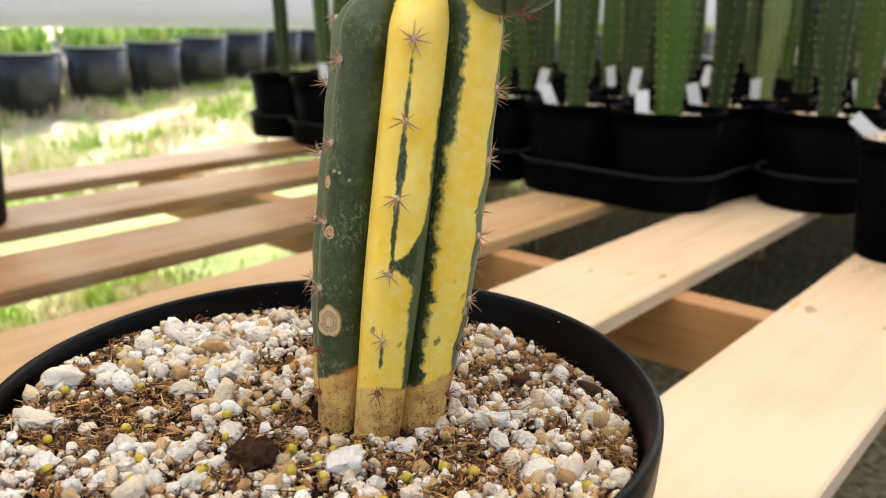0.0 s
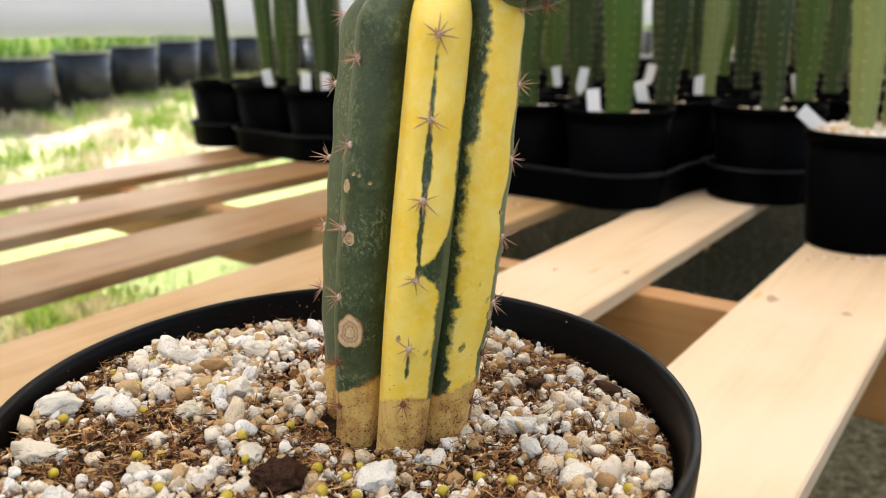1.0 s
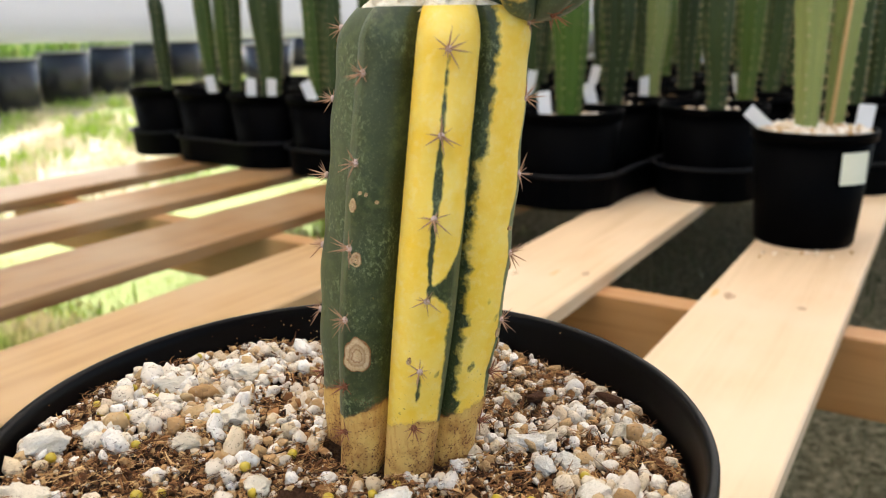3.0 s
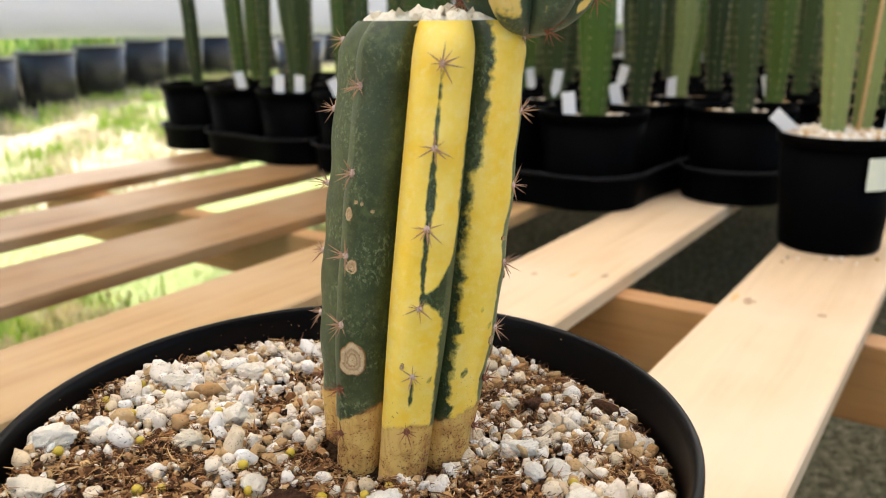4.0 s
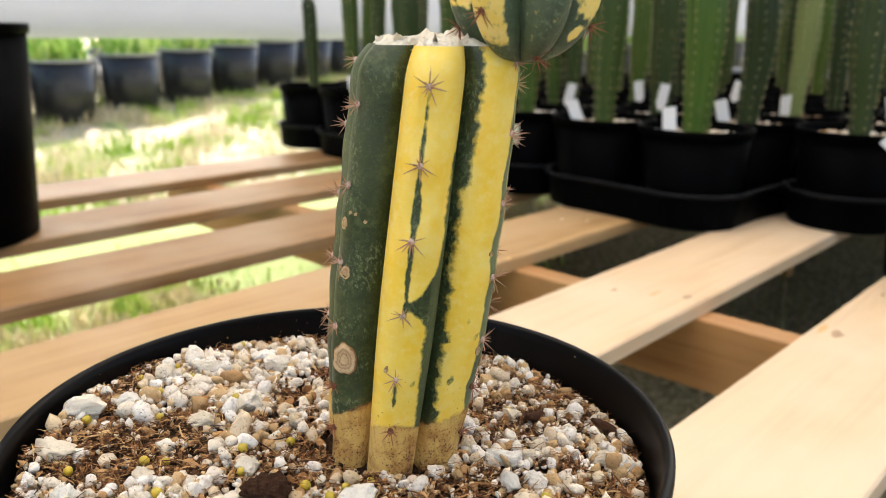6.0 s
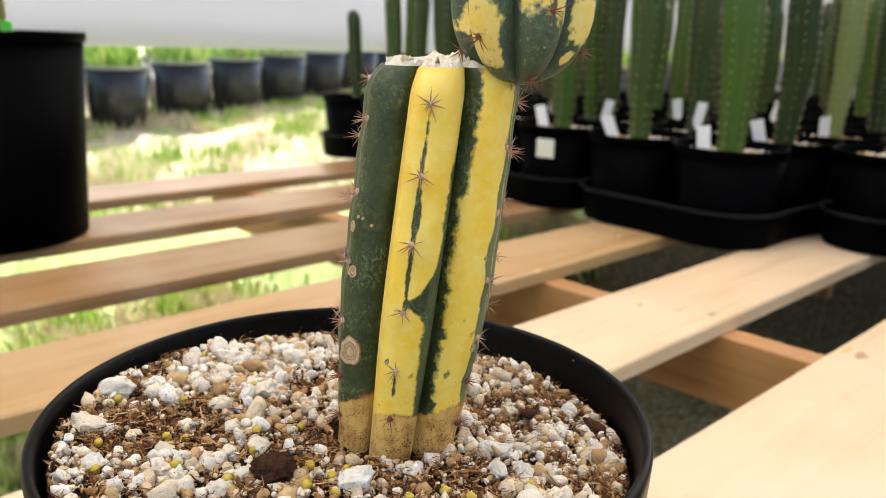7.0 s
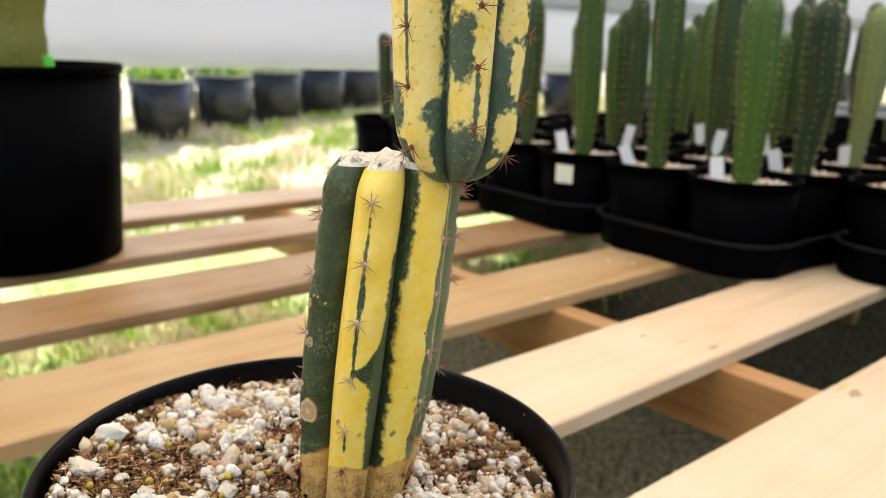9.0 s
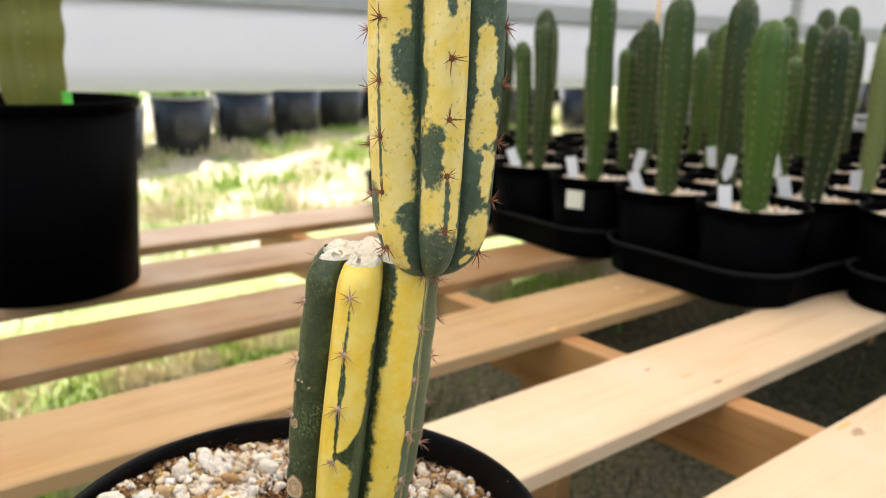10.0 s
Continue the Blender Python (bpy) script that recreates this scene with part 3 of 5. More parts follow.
def build_knots():
    """Dark knots and amber resin streaks in the boards: along, across, length, width, board."""
    rows = [(0.863, -0.490, 0.007, 0.004, 2, 0), (0.904, -0.413, 0.012, 0.005, 2, 0), (0.890, -0.448, 0.016, 0.004, 2, 1), (0.905, -0.240, 0.013, 0.007, 1, 0), (0.910, -0.257, 0.020, 0.004, 1, 1),
            (0.882, -0.726, 0.008, 0.005, 3, 0), (0.878, -0.670, 0.010, 0.006, 3, 1), (0.891, -0.787, 0.005, 0.003, 3, 0), (0.900, -0.164, 0.006, 0.006, 1, 0)]
    planks = [o for o in BENCH_THING.children if o.name.startswith("plank")]
    for s, c, a, b, board, amber in rows:
        plank = planks[board]
        verts = [(0, 0, 0.0004)]
        seg = 24
        for q in (0.6, 1.0):
            for k in range(seg):
                t = 2 * math.pi * k / seg
                w = 0.85 + 0.5 * noise.noise(Vector((math.cos(t) * 1.8 + s * 50, math.sin(t) * 1.5, c * 20)))
                verts.append((a * q * w * math.cos(t), b * q * w * math.sin(t), 0.0004 if q < 1 else 0.0001))
        faces = [(0, 1 + k, 1 + (k + 1) % seg) for k in range(seg)]
        faces += [(1 + k, 1 + seg + k, 1 + seg + (k + 1) % seg, 1 + (k + 1) % seg) for k in range(seg)]
        me = mesh_of("knot", verts, faces, M_AMBER if amber else M_KNOT, True)
        w = Matrix.Translation(spot(s, c, BENCH)) @ Matrix.Rotation(HEADING, 4, "Z")
        child("knot", me, plank, "", plank.matrix_basis.inverted() @ BENCH_THING.matrix_basis.inverted() @ w)


build_knots()

# ---- main pot ----
POT_C = Vector((-0.0435, 0.294, 0))
RIM_Z, RIM_R = 0.264, 0.1212


def build_main_pot():
    h = RIM_Z - BENCH
    pot = holder("plant_pot", (POT_C.x, POT_C.y, BENCH), "round black plastic pot filled with gritty soil", "pot")
    body = [(0.0005, 0.004), (0.090, 0.004), (0.0935, 0.0), (0.0965, 0.003), (RIM_R - 0.0045, h - 0.020), (RIM_R - 0.0070, h - 0.020), (0.094, 0.008), (0.0005, 0.008)]
    child("body", lathe("body", body, M_POT, 128), pot)
    rim = [(RIM_R - 0.0070, h - 0.0205), (RIM_R - 0.0042, h - 0.0205), (RIM_R - 0.0008, h - 0.0195), (RIM_R + 0.0002, h - 0.004), (RIM_R, h - 0.0010), (RIM_R - 0.0008, h), (RIM_R - 0.0024, h), (RIM_R - 0.0034, h - 0.001), (RIM_R - 0.0042, h - 0.0045), (RIM_R - 0.0060, h - 0.018)]
    child("rim", lathe("rim", rim, M_RIM, 128, True), pot)
    return pot


build_main_pot()


def soil_z(x, y):
    dx, dy = x - POT_C.x, y - POT_C.y
    z = 0.2480 + (-0.08 if dx < 0 else -0.015) * dx - 0.012 * dy
    z += 0.0035 * noise.noise(Vector((x * 28, y * 28, 3))) + 0.0018 * noise.noise(Vector((x * 90, y * 90, 7)))
    return z


SOIL_R = 0.1138


def build_soil():
    verts, faces = [], []
    rings, seg = 60, 150
    for i in range(rings + 1):
        r = SOIL_R * i / rings
        for k in range(seg):
            a = 2 * math.pi * k / seg
            x, y = POT_C.x + r * math.cos(a), POT_C.y + r * math.sin(a)
            verts.append((x, y, soil_z(x, y) - 0.0018 + 0.0012 * noise.noise(Vector((x * 300, y * 300, 1)))))
    for i in range(rings):
        for k in range(seg):
            l = (k + 1) % seg
            faces.append((i * seg + k, i * seg + l, (i + 1) * seg + l, (i + 1) * seg + k))
    s = new("potting_soil", mesh_of("potting_soil", verts, faces, M_SOIL, True))
    tagged(s, "brown coir potting soil filling the pot", "soil", kind="stuff")


build_soil()
STEM_BASE = Vector((-0.0275, 0.3055, 0.236))
STEM_TOP = Vector((-0.0098, 0.3065, 0.4002))


def free_spot(rng, margin):
    while True:
        a, r = rng.uniform(0, 6.2832), (SOIL_R - margin) * math.sqrt(rng.random())
        x, y = POT_C.x + r * math.cos(a), POT_C.y + r * math.sin(a)
        if math.hypot(x + 0.062, y - 0.254) < 0.0075:
            continue
        if math.hypot(x - STEM_BASE.x - 0.001, y - STEM_BASE.y) > 0.0265 + margin * 0.6:
            return x, y


# where coir lies bare and where the white grit is thick: place and radius
BARE = ((-0.141, 0.275, 0.014), (-0.117, 0.268, 0.014), (-0.134, 0.289, 0.013), (-0.150, 0.325, 0.010), (-0.113, 0.291, 0.012), (-0.098, 0.274, 0.012), (-0.077, 0.307, 0.008), (-0.059, 0.280, 0.012),
        (-0.074, 0.263, 0.010), (0.017, 0.315, 0.014), (0.036, 0.360, 0.016), (0.053, 0.337, 0.012), (0.023, 0.266, 0.010), (0.059, 0.276, 0.010), (0.010, 0.254, 0.012), (-0.028, 0.266, 0.009))
THICK = ((-0.117, 0.356, 0.020), (-0.113, 0.331, 0.018), (-0.083, 0.359, 0.020), (-0.132, 0.313, 0.014), (0.021, 0.385, 0.015), (0.029, 0.286, 0.013), (-0.096, 0.247, 0.013), (0.034, 0.260, 0.010),
         (-0.035, 0.257, 0.010), (0.046, 0.310, 0.013), (-0.090, 0.322, 0.014))


def bareness(x, y):
    b = 0.55 * noise.noise(Vector((x * 60, y * 60, 9))) + 0.35 * noise.noise(Vector((x * 150, y * 150, 2)))
    for way, spots in ((0.42, BARE), (-0.3, THICK)):
        for px, py, r in spots:
            b += way * math.exp(-((x - px) ** 2 + (y - py) ** 2) / (r * r))
    return b


def build_grit():
    rng = random.Random(11)
    shapes = [chip_shape(k, 2, 8, 0.26) for k in range(1, 13)]
    small = [chip_shape(k, 1, 8, 0.15) for k in range(20, 28)]
    places = []
    for size, count, which in ((0.0036, 130, 0), (0.0028, 620, 0), (0.0021, 1700, 0), (0.0014, 3300, 1), (0.0009, 5200, 1)):
        for _ in range(count):
            x, y = free_spot(rng, size)
            if rng.random() < smooth(-0.45, 0.40, bareness(x, y)) * (0.95 if which == 0 else 0.80):
                continue
            r = size * rng.uniform(0.72, 1.3)
            m = Matrix.Translation((x, y, soil_z(x, y) + r * rng.uniform(0.15, 0.75))) @ turn(rng) @ Matrix.Diagonal((r * rng.uniform(0.85, 1.45), r, r * rng.uniform(0.60, 0.95), 1))
            places.append((rng.randrange(12) if which == 0 else 12 + rng.randrange(8), m))
    g = new("perlite_grit", scatter_mesh("perlite_grit", shapes + small, places, M_PERLITE, True))
    tagged(g, "loose white perlite and cream pumice grit", "grit", kind="stuff")


build_grit()


def fibre_shape(rng):
    """A bent, thin, four-sided shred."""
    vs, fs = [], []
    bend, n = rng.uniform(-0.22, 0.22), 4
    for i in range(n + 1):
        t = i / n - 0.5
        w = 1 - 1.2 * abs(t)
        y, z = bend * (t * t * 4 - 0.5), rng.uniform(-0.05, 0.05)
        vs += [(t, y - 0.05 * w, z), (t, y, z + 0.04 * w), (t, y + 0.05 * w, z)]
    for i in range(n):
        a, b = 3 * i, 3 * i + 3
        for k, l in ((0, 1), (1, 2), (2, 0)):
            fs += [(a + k, a + l, b + l), (a + k, b + l, b + k)]
    return np.array(vs), np.array(fs)


def build_fibres():
    rng = random.Random(23)
    shapes = [fibre_shape(rng) for _ in range(10)] + [chip_shape(k, 1, 6, 0.4) for k in range(60, 68)]
    places = []
    for length, count in ((0.015, 420), (0.0085, 2600), (0.0045, 9000), (0.0026, 9000)):
        for _ in range(count):
            x, y = free_spot(rng, length * 0.3)
            if rng.random() > 0.25 + smooth(-0.2, 0.5, bareness(x, y)) * (1.0 if length < 0.01 else 0.5 if x > -0.06 else 1.0):
                continue
            k = length * rng.uniform(0.6, 1.3)
            fat = rng.uniform(0.5, 1.1) * (1.8 if length < 0.003 else 1.1 if length < 0.005 else 0.6)
            m = Matrix.Translation((x, y, soil_z(x, y) + rng.uniform(0.0002, 0.0030))) @ Euler((rng.uniform(-0.5, 0.5), rng.gauss(0, 0.22), rng.uniform(0, 6.28))).to_matrix().to_4x4() @ Matrix.Diagonal((k, k * fat, k * fat, 1))
            places.append((rng.randrange(10), m))
    for size, count in ((0.0017, 300), (0.0010, 3600), (0.0006, 9000)):
        for _ in range(count):
            x, y = free_spot(rng, size)
            if rng.random() > 0.3 + smooth(-0.3, 0.4, bareness(x, y)):
                continue
            k = size * rng.uniform(0.6, 1.3)
            m = Matrix.Translation((x, y, soil_z(x, y) + k * rng.uniform(0.1, 0.9))) @ turn(rng) @ Matrix.Diagonal((k * rng.uniform(0.9, 1.8), k, k * rng.uniform(0.4, 0.9), 1))
            places.append((10 + rng.randrange(8), m))
    g = new("coir_shreds", scatter_mesh("coir_shreds", shapes, places, M_FIBRE, False))
    tagged(g, "shredded brown coir and bark fibres in the grit", "coir", kind="stuff")


build_fibres()


def build_wall_bits():
    """Crumbs of soil that cling to the pot's inner wall."""
    rng = random.Random(44)
    shapes = [chip_shape(k, 1, 6, 0.3) for k in range(80, 84)]
    places = []
    for _ in range(60):
        a, z = rng.gauss(1.9, 0.45), rng.uniform(0.2475, 0.2615)
        r = RIM_R - 0.0066 + (z - 0.244) * 0.1
        k = rng.uniform(0.0002, 0.0004)
        places.append((rng.randrange(4), Matrix.Translation((POT_C.x + r * math.cos(a), POT_C.y + r * math.sin(a), z)) @ turn(rng) @ Matrix.Diagonal((k, k, k, 1))))
    o = new("soil_specks", scatter_mesh("soil_specks", shapes, places, M_FIBRE))
    tagged(o, "specks of brown soil clinging to the pot wall", "grit", kind="stuff")


build_wall_bits()


def build_stones():
    # the stones that stand out: place, size, lift
    rows = [(-0.147, 0.296, 0.0080, 0.0058), (-0.032, 0.257, 0.0066, 0.0062), (-0.074, 0.270, 0.0047, 0.0043), (-0.088, 0.315, 0.0068, 0.0056), (-0.102, 0.299, 0.0068, 0.0042), (-0.143, 0.266, 0.0074, 0.0050),
            (0.032, 0.257, 0.0068, 0.0046), (0.018, 0.289, 0.0080, 0.0036), (0.026, 0.294, 0.0036, 0.0034), (0.029, 0.277, 0.0045, 0.0042), (0.056, 0.299, 0.0056, 0.0034), (0.063, 0.294, 0.0046, 0.0042),
            (0.020, 0.272, 0.0043, 0.0039), (0.020, 0.332, 0.0040, 0.0036), (-0.135, 0.306, 0.0050, 0.0038), (-0.117, 0.346, 0.0078, 0.0050), (-0.090, 0.360, 0.0067, 0.0050), (-0.106, 0.258, 0.0048, 0.0034),
            (-0.101, 0.244, 0.0038, 0.0033), (-0.092, 0.240, 0.0043, 0.0037), (-0.078, 0.240, 0.0050, 0.0042), (-0.127, 0.241, 0.0052, 0.0043), (-0.021, 0.247, 0.0038, 0.0034), (-0.008, 0.241, 0.0038, 0.0034)]
    for seed, (x, y, a, b) in enumerate(rows):
        rng = random.Random(seed)
        v, f = chip_shape(seed + 3, 4, 13, 0.26)
        me = mesh_of("pumice_stone", v, f, M_STONE, True)
        o = new("pumice_stone", me)
        o.matrix_basis = Matrix.Translation((x, y, soil_z(x, y) + b * 0.5)) @ Matrix.Rotation(rng.uniform(-0.5, 0.5), 4, "Z") @ Euler((rng.uniform(-0.3, 0.3), rng.uniform(-0.3, 0.3), 0)).to_matrix().to_4x4() @ Matrix.Diagonal((a * 0.95, b * 1.0, b * 0.8, 1))
        tagged(o, "pitted pale pumice stone lying on the potting soil", "stone", "pumice stones on the soil")
    v, f = rock_shape(31, 4, 0.30, 3.0)
    o = new("bark_chunk", mesh_of("bark_chunk", v, f, M_LUMP, True))
    o.matrix_basis = Matrix.Translation((-0.0620, 0.2540, soil_z(-0.0620, 0.254) + 0.0028)) @ Matrix.Diagonal((0.0084, 0.0066, 0.0054, 1))
    tagged(o, "dark crumbly bark lump on the potting soil", "bark")
    for x, y, l, rz in ((0.030, 0.330, 0.008, 0.9), (0.058, 0.322, 0.007, -0.6)):
        v, f = rock_shape(37 + l * 1000, 2, 0.35, 1.5)
        o = new("bark_chip", mesh_of("bark_chip", v, f, M_CHIP, True))
        o.matrix_basis = Matrix.Translation((x, y, soil_z(x, y) + 0.003)) @ Matrix.Rotation(rz, 4, "Z") @ Matrix.Rotation(0.25, 4, "Y") @ Matrix.Diagonal((l, 0.0026, 0.002, 1))
        tagged(o, "reddish brown bark chip on the potting soil", "bark", "bark chips on the soil")


build_stones()


def build_pellets():
    rng = random.Random(77)
    bm = bmesh.new()
    bmesh.ops.create_icosphere(bm, subdivisions=2, radius=1)
    for v in bm.verts:
        v.co *= 1 + 0.10 * noise.noise(v.co * 1.4)
    me = bm_mesh("fertiliser_pellet", bm, M_PELLET, True)
    fixed = [(-0.133, 0.256), (-0.123, 0.237), (-0.077, 0.245), (-0.074, 0.242), (-0.077, 0.249), (-0.128, 0.319), (-0.137, 0.322), (-0.141, 0.331), (-0.132, 0.346), (-0.121, 0.337),
             (-0.104, 0.269), (-0.095, 0.319), (-0.097, 0.327), (-0.119, 0.299), (-0.098, 0.248), (-0.049, 0.250), (-0.043, 0.239), (-0.042, 0.259), (-0.038, 0.249), (-0.038, 0.267), (-0.030, 0.272),
             (0.001, 0.259), (0.011, 0.254), (0.023, 0.243), (-0.011, 0.252), (-0.004, 0.247), (-0.017, 0.237), (0.048, 0.251), (-0.026, 0.234)]
    while len(fixed) < 48:
        x, y = free_spot(rng, 0.004)
        if x < -0.02 or rng.random() < 0.25:
            fixed.append((x, y))
    for x, y in fixed:
        r = rng.uniform(0.0016, 0.0022)
        o = new("fertiliser_pellet", me)
        o.matrix_basis = Matrix.Translation((x, y, soil_z(x, y) + r * rng.uniform(0.5, 1.3))) @ turn(rng) @ Matrix.Diagonal((r, r, r, 1))
        tagged(o, "round mustard yellow fertiliser pellet on the soil", "fertiliser", "fertiliser pellets on the soil")


build_pellets()

# ---- grafted cactus ----


RIBS = 6
FACING = math.radians(-89.0)
RIB_AT = (0.0, 61.0, 122.0, 186.0, 251.0, 310.0)


def rib_angle(rib, u):
    """The direction of the place u (-1 to 1) across a rib."""
    here = RIB_AT[rib]
    other = RIB_AT[(rib + 1) % RIBS] if u > 0 else RIB_AT[rib - 1]
    half = ((other - here) % 360 if u > 0 else (here - other) % 360) / 2
    return FACING + math.radians(here + u * half)


def stem_radius(t, top_round):
    r = 0.0268 + 0.0052 * smooth(0.0, 0.45, t) - 0.0012 * smooth(0.6, 1.0, t)
    if t > top_round:
        k = (t - top_round) / (1 - top_round)
        r *= math.sqrt(max(0.0, 1 - 0.30 * k * k))
    return r


def rib_factor(u, rib=0):
    """1 on a rib's crest (u = 0), lower in the furrows (u = -1 and 1)."""
    k = (2.5, 2.1, 1.9, 1.9, 1.7, 1.8)[rib]
    f = 0.69 + 0.31 * (1 - abs(u) ** k) - 0.09 * smooth(0.80, 1.0, abs(u))
    return f * (1 + (0.0, 0.02, 0.07, 0.0, 0.085, 0.0)[rib] * (1 - abs(u)))


def keyed(t, rows):
    """Straight lines between (t, value) rows that rise in t."""
    for (a, va), (b, vb) in zip(rows, rows[1:]):
        if t < b:
            return va + (vb - va) * max(0.0, (t - a) / (b - a))
    return rows[-1][1]


YELLOW_EDGE = ((0.0, 0.5), (0.2, 0.6), (0.29, 0.52), (0.43, 0.50), (0.455, 0.36), (0.47, 0.18), (0.485, 0.06), (0.50, 0.26), (0.53, 0.48), (0.565, 0.62), (0.64, 0.70), (0.78, 0.72), (0.84, 0.80), (0.93, 0.97), (1.0, 1.0))
CREST_LINE = ((0.0, 0.0), (0.24, 0.0), (0.26, 0.05), (0.30, 0.04), (0.318, 0.0), (0.45, 0.0), (0.47, 0.03), (0.52, 0.05), (0.58, 0.07), (0.62, 0.05), (0.66, 0.11), (0.72, 0.10), (0.75, 0.05), (0.80, 0.06), (0.86, 0.03), (0.90, 0.02), (0.93, 0.0), (1.0, 0.0))


def build_stock():
    axis = (STEM_TOP - STEM_BASE)
    rows, per = 150, 44
    seg = RIBS * per
    verts, faces, yel, cork, wax = [], [], [], [], []
    for i in range(rows + 1):
        t = i / rows
        c = STEM_BASE + axis * t
        z = c.z
        R = stem_radius(t, 0.93)
        for k in range(seg):
            rib, u = k // per, (k % per) / per * 2 - 1
            th = rib_angle(rib, u)
            r = R * rib_factor(u, rib) * (1 + 0.012 * noise.noise(Vector((math.cos(th) * 2, math.sin(th) * 2, t * 5))))
            r *= 1 + 0.012 * math.cos((t * 6.45 - 0.25 * (rib % 2)) * 2 * math.pi) * math.exp(-(u * 3.0) ** 2)
            verts.append((c.x + r * math.cos(th), c.y + r * math.sin(th), z))
            n1 = noise.noise(Vector((u * 1.2 + rib * 7, t * 9, 0.5)))
            n2 = noise.noise(Vector((u * 3.0 + rib * 7, t * 30, 2.5)))
            y = 0.0
            if rib == 0:
                right = keyed(t, YELLOW_EDGE) + 0.04 * n1 + 0.05 * n2
                y = smooth(0.13, -0.13, u - right) * 1.15
                line = keyed(t, CREST_LINE) * (0.6 + 0.5 * abs(noise.noise(Vector((t * 14, 3, 3)))))
                if line > 0.008:
                    y -= 1.1 * smooth(line + 0.06, line - 0.04, abs(u - 0.02 + 0.03 * n1))
                if t < 0.34:
                    y -= 0.9 * smooth(0.25, 0.55, n2) * smooth(0.1, 0.5, u)
            elif rib == 1:
                left = -0.80 + 0.16 * smooth(0.72, 0.95, t) + 0.10 * smooth(0.35, 0.2, t) + 0.09 * n1 + 0.09 * n2
                rgt = 0.06 + 0.05 * n2 - 0.17 * smooth(0.92, 0.60, t)
                y = smooth(-0.16, 0.16, u - left) * smooth(0.07, -0.07, u - rgt) * 1.15
                y -= 0.8 * smooth(0.28, 0.5, noise.noise(Vector((u * 4 + 2, t * 22, 8)))) * smooth(0.55, 0.3, t)
                if 0.17 < u < 0.22 and t > 0.45:
                    y = 0.7
            yel.append(y)
            arch = 0.196 + 0.022 * u * u * (-1 if rib in (0, 1) else 1) + 0.018 * n1
            cork.append(0.5 + (arch - t) * 14)
            w = 0.12
            if rib == 1 and u > -0.12:
                w = 0.75
            elif rib == 2:
                w = 0.7
            elif rib == 4 or (rib == 5 and u < -0.03):
                w = 0.36
            elif rib == 0 and u > 0.5:
                w = 0.35
            wax.append(w + 0.15 * n1)
    for i in range(rows):
        for k in range(seg):
            l = (k + 1) % seg
            faces.append((i * seg + k, i * seg + l, (i + 1) * seg + l, (i + 1) * seg + k))
    me = mesh_of("stem", verts, faces, M_STOCK, True)
    for nm, vals in (("yellow", yel), ("cork", cork), ("wax", wax)):
        a = me.attributes.new(nm, "FLOAT", "POINT")
        a.data.foreach_set("value", vals)
    return me


CACTUS = holder("grafted_cactus", STEM_BASE, "variegated green and yellow columnar cactus with a grafted shoot", "cactus")
CINV = Matrix.Translation(-STEM_BASE)
STEM = child("stem", build_stock(), CACTUS, "ribbed stem, dark green with two yellow ribs and a corky base", CINV)


def build_callus():
    axis = (STEM_TOP - STEM_BASE).normalized()
    seg, rings = RIBS * 20, 14
    verts, faces = [], []
    R = stem_radius(1.0, 0.93)
    for i in range(rings + 1):
        q = i / rings
        for k in range(seg):
            rib, u = k // 20, (k % 20) / 20 * 2 - 1
            th = rib_angle(rib, u)
            r = (R * rib_factor(u, rib) + 0.0006) * (1 - q) ** 0.8
            x, y = STEM_TOP.x + r * math.cos(th), STEM_TOP.y + r * math.sin(th)
            rough = noise.noise(Vector((x * 160, y * 160, 0)))
            z = STEM_TOP.z - 0.0012 + 0.0028 * smooth(0, 0.25, q) - 0.003 * smooth(0.3, 1.0, q) + 0.0026 * rough + 0.002 * abs(noise.noise(Vector((x * 420, y * 420, 5))))
            if i == 0:
                z = STEM_TOP.z - 0.0016 + 0.0012 * rough
            z += 0.0048 * math.exp(-((x - STEM_TOP.x - 0.001) ** 2 + (y - STEM_TOP.y - 0.006) ** 2) / 0.00005)
            verts.append((x, y, z))
    for i in range(rings):
        for k in range(seg):
            l = (k + 1) % seg
            faces.append((i * seg + k, i * seg + l, (i + 1) * seg + l, (i + 1) * seg + k))
    child("callus", mesh_of("callus", verts, faces, M_CALLUS, False), CACTUS, "dry cream callus over the cut stem top", CINV)


build_callus()


def build_flakes():
    """Curled dry skin flakes round the cut."""
    rng = random.Random(88)
    R = stem_radius(1.0, 0.93)
    for k in range(14):
        th = math.radians(rng.uniform(-215, -35))
        r = R * rng.uniform(0.45, 0.88)
        c = Vector((STEM_TOP.x + r * math.cos(th), STEM_TOP.y + r * math.sin(th), STEM_TOP.z + 0.0014))
        out = Vector((math.cos(th), math.sin(th), 0))
        side = Vector((-out.y, out.x, 0))
        L, W, curl = rng.uniform(0.003, 0.0055), rng.uniform(0.0025, 0.005), rng.uniform(0.1, 0.6)
        verts, faces = [], []
        for i in range(5):
            for j in range(4):
                a, b = i / 4, j / 3 - 0.5
                rag = 0.25 * noise.noise(Vector((a * 3 + k, b * 4, k)))
                verts.append(c + out * (L * (a - 0.4) * (1 + rag)) + side * (W * b * (1 - 0.5 * a + rag)) + Vector((0, 0, 0.0012 * math.sin(b * 5 + k) + L * 0.5 * curl * a * a - 0.0015 * (1 - a))))
        for i in range(4):
            for j in range(3):
                o = i * 4 + j
                faces.append((o, o + 1, o + 5, o + 4))
        me = mesh_of("flake", verts, faces, M_CALLUS)
        child("flake", me, CACTUS, "", CINV)


build_flakes()


